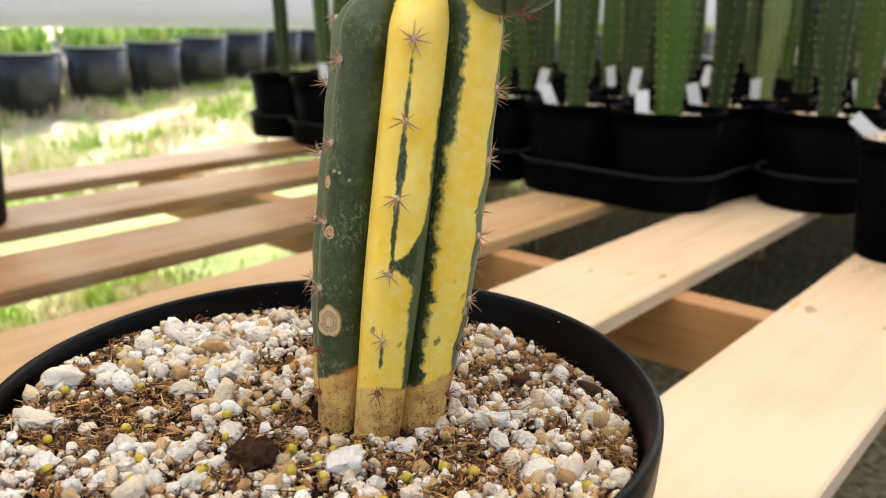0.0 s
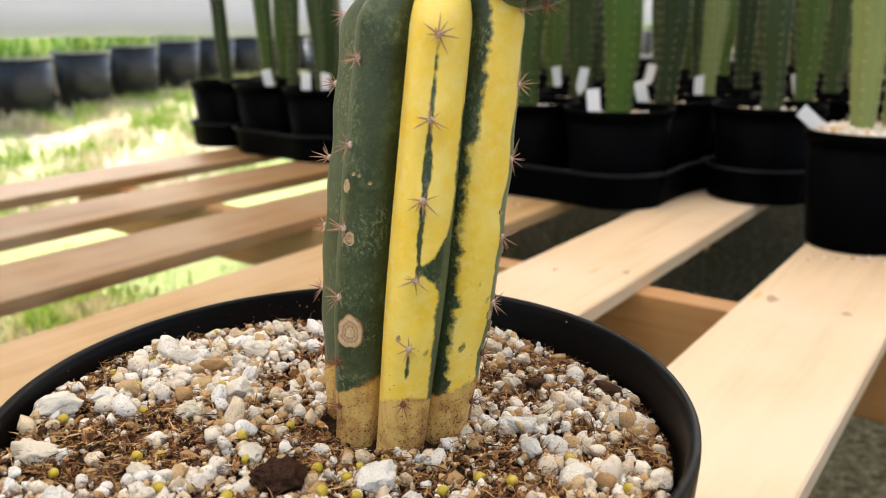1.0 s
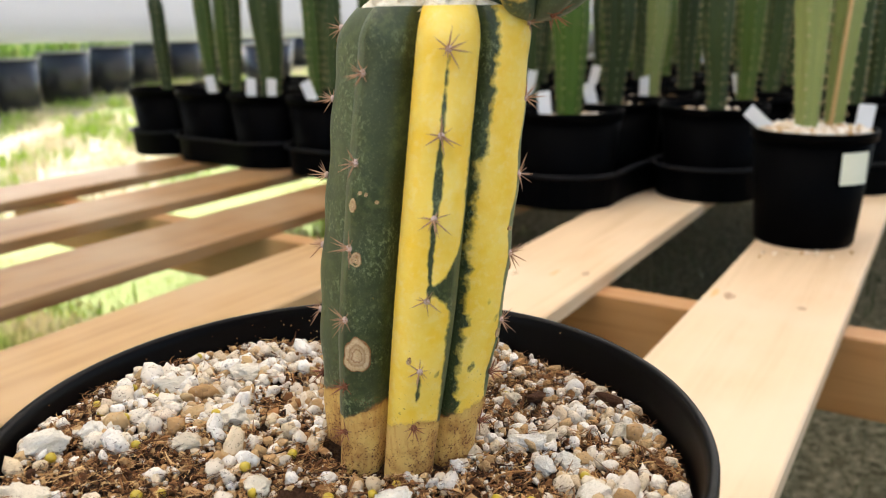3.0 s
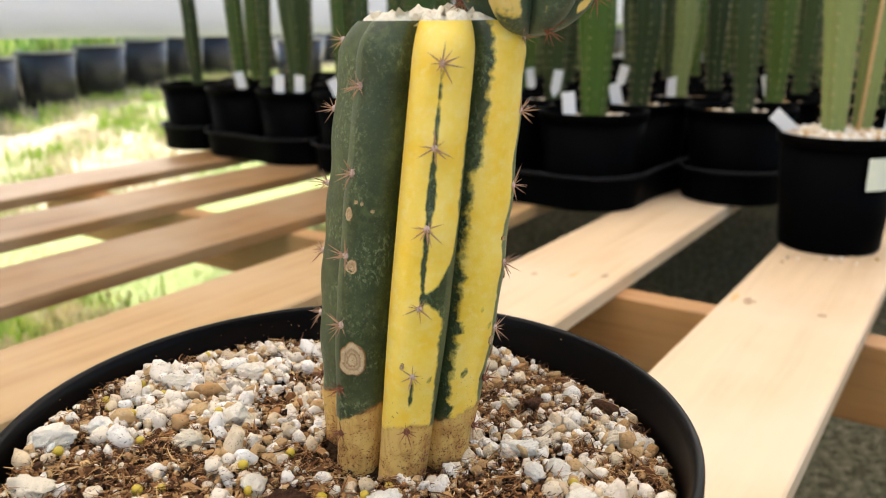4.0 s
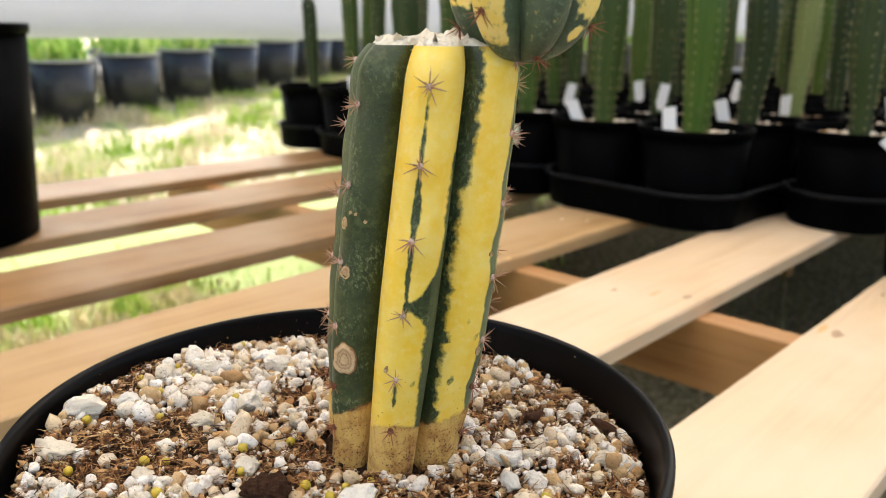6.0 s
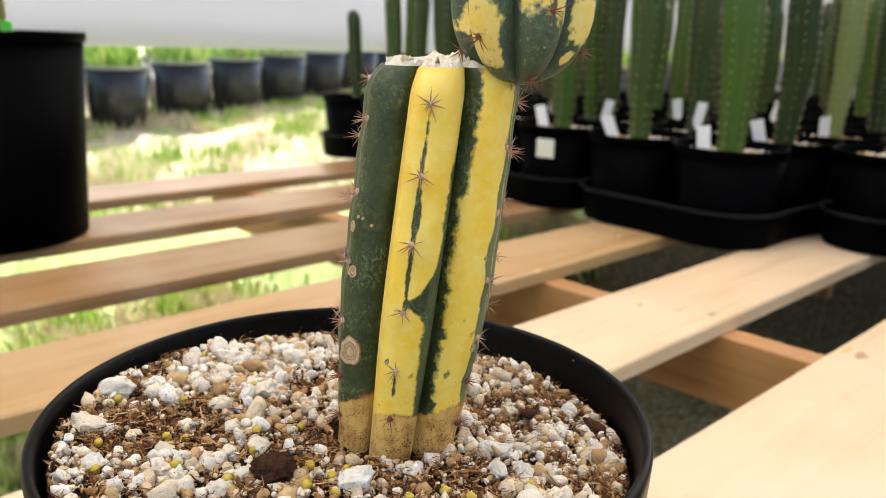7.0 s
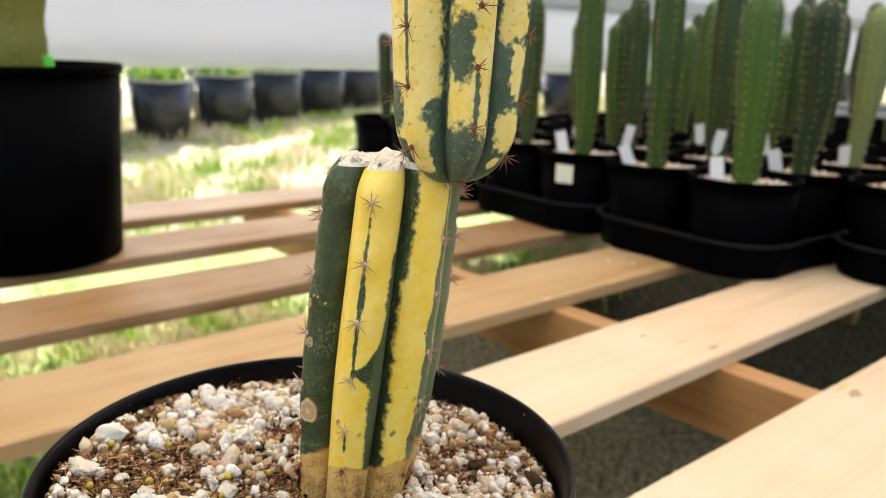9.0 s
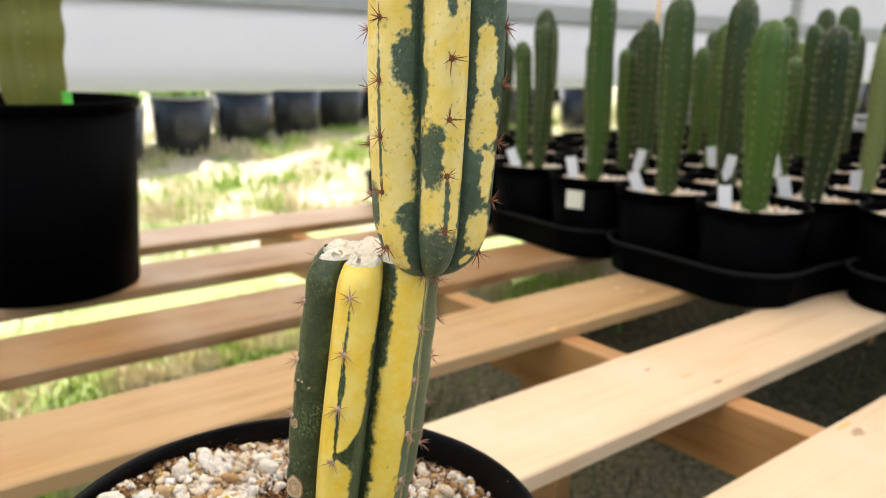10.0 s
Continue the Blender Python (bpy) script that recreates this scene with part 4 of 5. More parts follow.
def spine_ways(seed, count):
    """Directions and lengths of the spines that spread about +z."""
    rng = random.Random(seed)
    ways = []
    for k in range(count):
        az = 2 * math.pi * k / count + rng.uniform(-0.35, 0.35)
        tilt = rng.uniform(0.7, 1.4) if k % 4 else rng.uniform(0.1, 0.55)
        d = Vector((math.sin(tilt) * math.cos(az), math.sin(tilt) * math.sin(az), math.cos(tilt)))
        ways.append((d, rng.uniform(0.5, 1.15)))
    return ways


def spine_shape(w):
    vs = []
    for z, k in ((0.0, 1.0), (0.6, 0.75)):
        for j in range(4):
            a = math.pi * j / 2
            vs.append((w * k * math.cos(a), w * k * math.sin(a), z))
    vs.append((0, 0, 1))
    fs = [(0, 1, 5), (0, 5, 4), (1, 2, 6), (1, 6, 5), (2, 3, 7), (2, 7, 6), (3, 0, 4), (3, 4, 7), (4, 5, 8), (5, 6, 8), (6, 7, 8), (7, 4, 8)]
    return np.array(vs), np.array(fs)


def spine_pose(d, length):
    return d.to_track_quat("Z", "Y").to_matrix().to_4x4() @ Matrix.Diagonal((length, length, length, 1))


SPINE = spine_shape(0.036)
SPINE_MESH = mesh_of("spine", SPINE[0], SPINE[1], M_SPINE, True)
SPINE_DARK = mesh_of("spine", SPINE[0], SPINE[1], M_SPINE_RED, True)


def spine_cluster(seed, count, length, mat_s):
    return scatter_mesh("spine_tuft", [SPINE], [(0, spine_pose(d, length * k)) for d, k in spine_ways(seed, count)], mat_s)


def wool_mesh(mat):
    v, f = rock_shape(3, 2, 0.3, 2.5)
    return mesh_of("areole", v * np.array([0.0011, 0.0013, 0.0009]), f, mat, True)


WOOL, WOOL_RED = wool_mesh(M_WOOL), wool_mesh(M_WOOL_RED)
CLUSTERS = [spine_cluster(60 + k, 9 + k % 3, 0.0085, M_SPINE) for k in range(5)]
CLUSTERS_RED = [spine_cluster(80 + k, 10 + k % 3, 0.0068, M_SPINE_RED) for k in range(5)]


def areole(place, out, wool, spines, parent, inv, spin, single=False):
    q = out.to_track_quat("Z", "Y").to_matrix().to_4x4()
    a = child("areole", wool, parent, "", inv @ Matrix.Translation(place) @ q)
    if single:
        for d, k in spine_ways(int(spin * 1000), 12):
            child("spine", SPINE_DARK if wool is WOOL_RED else SPINE_MESH, a, "", spine_pose(d, (0.0060 if wool is WOOL_RED else 0.0068) * k))
    else:
        tagged(child("spine_tuft", spines, a, "", Matrix.Rotation(spin, 4, "Z")), kind="stuff")


def stock_point(rib, z, lift=0.0, u=0.0):
    t = (z - STEM_BASE.z) / (STEM_TOP.z - STEM_BASE.z)
    c = STEM_BASE.lerp(STEM_TOP, t)
    th = rib_angle(rib, u)
    r = stem_radius(t, 0.93) * rib_factor(u, rib) * 1.006 + lift
    out = Vector((math.cos(th), math.sin(th), 0.1))
    return Vector((c.x + r * math.cos(th), c.y + r * math.sin(th), z)), out


def build_stock_areoles():
    rng = random.Random(9)
    levels = {0: (0.388, 0.363, 0.338, 0.312, 0.288, 0.267), 1: (0.395, 0.372, 0.348, 0.3215, 0.298, 0.279, 0.260), 2: (0.386, 0.366, 0.346, 0.322, 0.300, 0.278),
              5: (0.381, 0.354, 0.327, 0.303, 0.279, 0.262), 4: (0.394, 0.371, 0.345, 0.320, 0.296, 0.272), 3: (0.39, 0.365, 0.34, 0.315, 0.29)}
    for rib, zs in levels.items():
        for z in zs:
            p, out = stock_point(rib, z)
            areole(p, out, WOOL_RED if z < 0.285 else WOOL, CLUSTERS[rng.randrange(5)], CACTUS, CINV, rng.uniform(0, 6.28), rib in (0, 1, 5, 4, 2))


build_stock_areoles()


def build_scars():
    # corky scars on the skin: rib, height, offset in the rib, size
    rows = [(5, 0.291, 0.34, 0.0050, 0.0074), (5, 0.3235, 0.20, 0.0024, 0.0024), (5, 0.341, 0.04, 0.0013, 0.0024), (1, 0.294, -0.10, 0.0014, 0.0017), (1, 0.2885, 0.16, 0.0012, 0.0022),
            (1, 0.316, 0.22, 0.0010, 0.0014), (5, 0.345, 0.20, 0.0007, 0.0007), (5, 0.3445, 0.33, 0.0006, 0.0006), (5, 0.342, 0.55, 0.0007, 0.0007), (1, 0.3305, -0.15, 0.0008, 0.0008), (0, 0.2915, -0.28, 0.0009, 0.0012)]
    for rib, z, u, w, h in rows:
        p, out = stock_point(rib, z, 0.0, u)
        pa, _ = stock_point(rib, z, 0.0, u - 0.05)
        pb, _ = stock_point(rib, z, 0.0, u + 0.05)
        side = (pb - pa).normalized()
        up = (stock_point(rib, z + 0.004, 0.0, u)[0] - stock_point(rib, z - 0.004, 0.0, u)[0]).normalized()
        nrm = side.cross(up).normalized()
        verts, faces = [], []
        seg = 28
        for q, lift in ((1.0, -0.0003), (0.86, 0.00045), (0.6, 0.0002), (0.3, 0.0003), (0.02, 0.00015)):
            for k in range(seg):
                a = 2 * math.pi * k / seg
                k2 = 1 + 0.32 * noise.noise(Vector((math.cos(a) * 1.4 + z * 90, math.sin(a) * 1.4, u * 5)))
                verts.append(p + side * (w * q * k2 * math.cos(a)) + up * (h * q * k2 * math.sin(a)) + nrm * (lift - 0.0003 * (w * q * math.cos(a) / 0.005) ** 2))
        for i in range(4):
            for k in range(seg):
                l = (k + 1) % seg
                faces.append((i * seg + k, i * seg + l, (i + 1) * seg + l, (i + 1) * seg + k))
        me = mesh_of("scar", verts, faces, M_SCAR, True)
        me.attributes.new("ring", "FLOAT", "POINT").data.foreach_set("value", [q for q in (1.0, 0.86, 0.6, 0.3, 0.02) for _ in range(seg)])
        child("scar", me, CACTUS, "tan corky scar", CINV)


build_scars()

# the grafted shoot
SHOOT_BASE = Vector((0.0180, 0.296, 0.3950))
SHOOT_TOP = Vector((0.0208, 0.2935, 0.62))
SHOOT_R, SHOOT_RIBS, SHOOT_FACING = 0.0284, 6, math.radians(-64)


def shoot_radius(z):
    h = z - SHOOT_BASE.z
    r = SHOOT_R * (0.91 + 0.10 * smooth(0.02, 0.09, h))
    if h < 0.032:
        r *= math.sqrt(max(0.0, 1 - (1 - h / 0.032) ** 2.4)) * 0.94 + 0.06
    top = SHOOT_TOP.z - z
    if top < 0.03:
        r *= math.sqrt(max(0.0, 1 - (1 - top / 0.03) ** 2))
    return r


def shoot_point(rib, u, z):
    t = (z - SHOOT_BASE.z) / (SHOOT_TOP.z - SHOOT_BASE.z)
    c = SHOOT_BASE.lerp(SHOOT_TOP, t)
    th = SHOOT_FACING + (rib + u / 2) * 2 * math.pi / SHOOT_RIBS
    f = 0.65 + 0.35 * (1 - abs(u) ** 1.7) - 0.06 * smooth(0.82, 1, abs(u))
    r = shoot_radius(z) * f
    return Vector((c.x + r * math.cos(th), c.y + r * math.sin(th), z)), Vector((math.cos(th), math.sin(th), 0.05))


# patches on the shoot: rib, across it, height, half width, half height, more yellow or green
BLOTCHES = (
    (5, 0.75, 0.0905, 0.40, 0.0125, -1), (5, 0.80, 0.029, 0.45, 0.0055, -1), (5, -0.05, 0.070, 0.07, 0.032, -1), (5, 0.95, 0.115, 0.28, 0.012, -1),
    (5, 0.95, 0.012, 0.40, 0.014, -1), (4, 0.2, 0.030, 0.6, 0.010, -1), (4, 0.5, 0.010, 0.8, 0.008, -1),
    (0, -0.50, 0.0545, 0.40, 0.0120, -1), (0, 0.0, 0.008, 1.4, 0.0165, -1), (0, 0.04, 0.034, 0.09, 0.012, -1), (0, -0.85, 0.080, 0.25, 0.010, -1),
    (0, 0.85, 0.030, 0.35, 0.014, -1), (0, 0.0, 0.112, 0.12, 0.006, -1), (0, 0.9, 0.062, 0.18, 0.02, -1),
    (1, -0.60, 0.0900, 0.28, 0.0135, 1), (1, -0.55, 0.0665, 0.38, 0.0105, 1), (1, -0.32, 0.0455, 0.24, 0.0105, 1), (1, -0.40, 0.0225, 0.44, 0.0098, 1),
    (1, -0.5, 0.0095, 0.18, 0.003, 1), (1, 0.5, 0.06, 0.3, 0.02, 1), (2, 0.0, 0.05, 0.5, 0.03, 1),
)


def build_shoot():
    rows, per = 190, 36
    seg = SHOOT_RIBS * per
    verts, faces, yel, wax = [], [], [], []
    for i in range(rows + 1):
        t = i / rows
        z = SHOOT_BASE.z + (SHOOT_TOP.z - SHOOT_BASE.z) * (t ** 1.25)
        for k in range(seg):
            rib, u = k // per, (k % per) / per * 2 - 1
            p, _ = shoot_point(rib, u, z)
            verts.append(p)
            h = z - SHOOT_BASE.z
            n1 = noise.noise(Vector((u * 1.1 + rib * 5.3, z * 42, 1.5)))
            n2 = noise.noise(Vector((u * 2.2 + rib * 5.3, z * 120, 4.5)))
            n3 = noise.noise(Vector((u * 8 + rib * 5.3, z * 420, 9.5)))
            y = 1.0 if rib in (0, 4, 5) else 0.0
            for r0, u0, h0, ru, rh, way in BLOTCHES:
                if r0 == rib:
                    far = (abs((u - u0) / ru) ** 2.1 + abs((h - h0) / rh) ** 2.1) ** 0.476 + 0.30 * n2 + 0.20 * n3
                    y += way * smooth(1.25, 0.72, far)
            y = max(0.0, min(1.0, y))
            y -= 0.9 * smooth(0.74, 0.94, abs(u) + 0.08 * n2)
            y -= 0.9 * smooth(0.010, 0.003, h + 0.003 * n2)
            yel.append(0.08 + 0.80 * y)
            wax.append(0.3 + 0.3 * n1 + (0.3 if rib == 2 else 0))
    for i in range(rows):
        for k in range(seg):
            l = (k + 1) % seg
            faces.append((i * seg + k, i * seg + l, (i + 1) * seg + l, (i + 1) * seg + k))
    me = mesh_of("shoot", verts, faces, M_SCION, True)
    for nm, vals in (("yellow", yel), ("wax", wax), ("cork", [-9.0] * len(yel))):
        a = me.attributes.new(nm, "FLOAT", "POINT")
        a.data.foreach_set("value", vals)
    return me


SHOOT = child("shoot", build_shoot(), CACTUS, "upright shoot mottled yellow and green, rounded at its base", CINV)


def build_shoot_areoles():
    rng = random.Random(19)
    for rib in range(SHOOT_RIBS):
        z = SHOOT_BASE.z + (0.002, 0.012, 0.004, 0.014, 0.011, 0.016)[rib]
        while z < SHOOT_TOP.z - 0.02:
            p, out = shoot_point(rib, 0.0, z)
            if z < SHOOT_BASE.z + 0.02:
                out.z = -0.8
            areole(p, out, WOOL_RED, CLUSTERS_RED[rng.randrange(5)], CACTUS, CINV, rng.uniform(0, 6.28))
            z += rng.uniform(0.0215, 0.0240)


build_shoot_areoles()

# ---- nursery pots and columns ----


def nursery_pot_meshes(rt, rb, h, mat, grit, fill=0.018):
    body = [(0.0005, 0.003), (rb * 0.93, 0.003), (rb * 0.97, 0.0), (rb, 0.003), (rt - 0.004, h - 0.014), (rt - 0.0058, h - 0.014), (rb - 0.002, 0.006), (0.0005, 0.006)]
    rim = [(rt - 0.0060, h - 0.0145), (rt - 0.0040, h - 0.0145), (rt, h - 0.0135), (rt + 0.0008, h - 0.002), (rt, h), (rt - 0.0020, h), (rt - 0.0035, h - 0.002), (rt - 0.0050, h - 0.012)]
    soil_r = rt - 0.0062
    rings, seg = 12, 48
    verts, faces = [], []
    for i in range(rings + 1):
        r = max(0.0005, soil_r * i / rings)
        for k in range(seg):
            a = 2 * math.pi * k / seg
            x, y = r * math.cos(a), r * math.sin(a)
            verts.append((x, y, h - fill + 0.006 * noise.noise(Vector((x * 90, y * 90, 3))) + 0.005 * (1 - i / rings)))
    for i in range(rings):
        for k in range(seg):
            l = (k + 1) % seg
            faces.append((i * seg + k, i * seg + l, (i + 1) * seg + l, (i + 1) * seg + k))
    return lathe("body", body, mat, 48), lathe("rim", rim, mat, 48, True), mesh_of("soil", verts, faces, grit, False)


SMALL_POT = nursery_pot_meshes(0.0925, 0.074, 0.152, M_POT, M_GRIT)
BIG_POT = nursery_pot_meshes(0.166, 0.148, 0.308, M_POT, M_GRIT, 0.05)
M_LIP = make_black_plastic("shiny tray lip plastic", (0.012, 0.012, 0.013), 0.3)
# pale base colour stands in for sunlight catching the far rims
FAR_RIM = make_black_plastic("sunlit pale rim plastic", (0.34, 0.35, 0.37), 0.35)
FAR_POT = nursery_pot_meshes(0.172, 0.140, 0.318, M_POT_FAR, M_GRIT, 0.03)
SINGLE_POT = nursery_pot_meshes(0.080, 0.0655, 0.157, M_POT, M_GRIT, 0.004)


def place_pot(meshes, place, label, group="", rz=0.0):
    pot = holder("nursery_pot", place, label, "pot", group, rz)
    child("body", meshes[0], pot)
    child("rim", meshes[1], pot)
    child("soil", meshes[2], pot, "pale gritty soil")
    return pot


def column(place, height, radius, mat, label, seed, ribs=7, lean=(0.0, 0.0), group="columnar cacti in trays", wave=0.015):
    rng = random.Random(seed)
    rows, per = 34, 8
    seg = ribs * per
    verts, faces = [], []
    phase = rng.uniform(0, 6.28)

    def rad(t):
        r = radius * 0.80 * (0.66 + 0.34 * smooth(0.0, 0.55, t)) * (1 + 0.10 * noise.noise(Vector((t * 4, seed * 0.37, 0))))
        k = (1 - t) * height / (radius * 1.3)
        r *= 1 + wave * math.cos(t * height / (0.0165 if wave < 0.02 else 0.075) * 6.2832)
        return r * (math.sqrt(max(0.0, 1 - (1 - k) ** 2)) if k < 1 else 1.0) + 0.0004

    def centre(t):
        return Vector((lean[0] * t + 0.008 * noise.noise(Vector((t * 2, seed * 0.37, 5))), lean[1] * t, height * t))

    ts = [i / rows for i in range(rows - 6)] + [1 - 0.18 * (1 - j / 8) ** 1.6 for j in range(9)]
    ts = sorted(ts)
    for t in ts:
        c = centre(t)
        for k in range(seg):
            u = (k % per) / per * 2 - 1
            f = 0.81 + 0.19 * (1 - abs(u) ** 1.5)
            th = phase + 2 * math.pi * (k + per / 2) / seg
            r = rad(t) * f
            verts.append((c.x + r * math.cos(th), c.y + r * math.sin(th), c.z))
    for i in range(len(ts) - 1):
        for k in range(seg):
            l = (k + 1) % seg
            faces.append((i * seg + k, i * seg + l, (i + 1) * seg + l, (i + 1) * seg + k))
    cac = holder("columnar_cactus", place, label, "cactus", group)
    child("stem", mesh_of("stem", verts, faces, mat, True), cac)
    vs, fs = [], []
    z = 0.02
    while z < height - 0.006:
        t = z / height
        for r_i in range(ribs):
            th = phase + 2 * math.pi * (r_i + 0.5 + 0.5 / 1) / ribs
            c = centre(t)
            r = rad(t)
            d = Vector((math.cos(th), math.sin(th), 0.1))
            p = Vector((c.x, c.y, z)) + d * r
            s = Vector((-math.sin(th), math.cos(th), 0))
            for q in range(2 + (rng.random() < 0.5)):
                dd = (d + s * rng.uniform(-0.8, 0.8) + Vector((0, 0, rng.uniform(-0.6, 0.7)))).normalized()
                o = len(vs)
                e = dd.orthogonal().normalized() * 0.0008
                g = dd.cross(e)
                vs += [p + e, p - e * 0.5 + g, p - e * 0.5 - g, p + dd * rng.uniform(0.004, 0.008)]
                fs += [(o, o + 1, o + 3), (o + 1, o + 2, o + 3), (o + 2, o, o + 3)]
        z += rng.uniform(0.014, 0.019)
    tagged(child("spine_coat", mesh_of("spine_coat", vs, fs, M_SPINE_COL), cac), kind="stuff")
    return cac


def plant_tag(place, rz, tilt, w=0.021, h=0.052, mat=None, label="white plastic plant tag stuck in a pot", group="plant tags"):
    bm = bmesh.new()
    pts = [(-0.5, 1), (0.5, 1), (0.5, 0.25), (0.06, 0), (-0.06, 0), (-0.5, 0.25)]
    vs = [bm.verts.new((x * w, -0.0004, z * h)) for x, z in pts]
    f = bm.faces.new(vs)
    ex = bmesh.ops.extrude_face_region(bm, geom=[f])
    for v in ex["geom"]:
        if isinstance(v, bmesh.types.BMVert):
            v.co.y += 0.0008
    bmesh.ops.recalc_face_normals(bm, faces=bm.faces[:])
    o = new("plant_tag", bm_mesh("plant_tag", bm, mat or M_TAG))
    o.matrix_basis = Matrix.Translation(place) @ Matrix.Rotation(rz, 4, "Z") @ Euler((tilt[0], tilt[1], 0)).to_matrix().to_4x4()
    return tagged(o, label, "plant tag", group)


def topping_mesh(r, count, seed):
    """Loose pumice lying on a pot's soil."""
    rng = random.Random(seed)
    shapes = [chip_shape(k, 1, 8, 0.2) for k in range(70, 76)]
    places = []
    for _ in range(count):
        a, d, k = rng.uniform(0, 6.2832), r * math.sqrt(rng.random()), rng.uniform(0.0016, 0.0050)
        places.append((rng.randrange(6), Matrix.Translation((d * math.cos(a), d * math.sin(a), k * 0.4 + 0.004 * (1 - d / r))) @ turn(rng) @ Matrix.Diagonal((k * 1.2, k, k * 0.8, 1))))
    return scatter_mesh("topping", shapes, places, M_PERLITE)


TOPPING = topping_mesh(0.082, 260, 5)
TOPPING_SINGLE = topping_mesh(0.070, 240, 6)


def lay_topping(pot, mesh, z):
    tagged(child("topping", mesh, pot, "loose cream pumice", Matrix.Translation((0, 0, z))), kind="stuff")


TRAY_O = Vector((0.321, 1.385, 0))
PITCH = 0.185
TRAY_U, TRAY_V = Vector((-0.74, 0.672, 0)).normalized(), Vector((0.672, 0.74, 0)).normalized()
POT_Z = BENCH + 0.006


def cell(i, j):
    return TRAY_O + TRAY_U * (PITCH * i) + TRAY_V * (PITCH * j)


def build_tray(i0, i1, j0, j1):
    """A shallow carrying tray with a scalloped outline round its pots."""
    cells = [cell(i, j) for i in range(i0, i1 + 1) for j in range(j0, j1 + 1)]
    c = sum(cells, Vector()) / len(cells)
    tray = holder("carrying_tray", (c.x, c.y, BENCH), "black moulded plastic tray holding nursery pots", "tray", "trays on the bench")
    seg = 120

    def outline(R):
        pts = []
        for k in range(seg):
            a = 2 * math.pi * k / seg
            d = Vector((math.cos(a), math.sin(a), 0))
            best = 0.02
            for q in cells:
                o = q - c
                b = o.dot(d)
                disc = b * b - (o.length_squared - R * R)
                if disc > 0:
                    best = max(best, b + math.sqrt(disc))
            pts.append(d * best)
        for _ in range(26):
            for k in range(seg):
                mid = (pts[k - 1] + pts[(k + 1) % seg]) / 2
                if mid.length > pts[k].length:
                    pts[k] = mid
        return pts

    def skin(levels, capped):
        verts, faces = [], []
        for R, z in levels:
            for p in outline(R):
                verts.append((p.x, p.y, z))
        n = len(levels)
        for a in range(n - 1 if capped else n):
            b = (a + 1) % n
            for k in range(seg):
                l = (k + 1) % seg
                faces.append((a * seg + k, a * seg + l, b * seg + l, b * seg + k))
        if capped:
            faces.append(tuple(range(seg))[::-1])
            faces.append(tuple((n - 1) * seg + k for k in range(seg)))
        return verts, faces

    child("tray_body", mesh_of("tray_body", *skin([(0.088, 0.0), (0.0905, 0.003), (0.0945, 0.058), (0.0930, 0.058), (0.0890, 0.004), (0.086, 0.004)], True), M_TRAY), tray)
    child("lip", mesh_of("lip", *skin([(0.0933, 0.0582), (0.1005, 0.0610), (0.1025, 0.0590), (0.1015, 0.0540), (0.1000, 0.0540), (0.0995, 0.0570), (0.0933, 0.0565)], False), M_LIP, True), tray, "rolled shiny lip")


for i0, i1, j0, j1 in ((0, 1, 0, 2), (2, 3, 0, 2), (4, 5, 0, 2), (6, 6, 0, 2), (-1, -1, 1, 3), (0, 1, 3, 4), (2, 3, 3, 4)):
    build_tray(i0, i1, j0, j1)

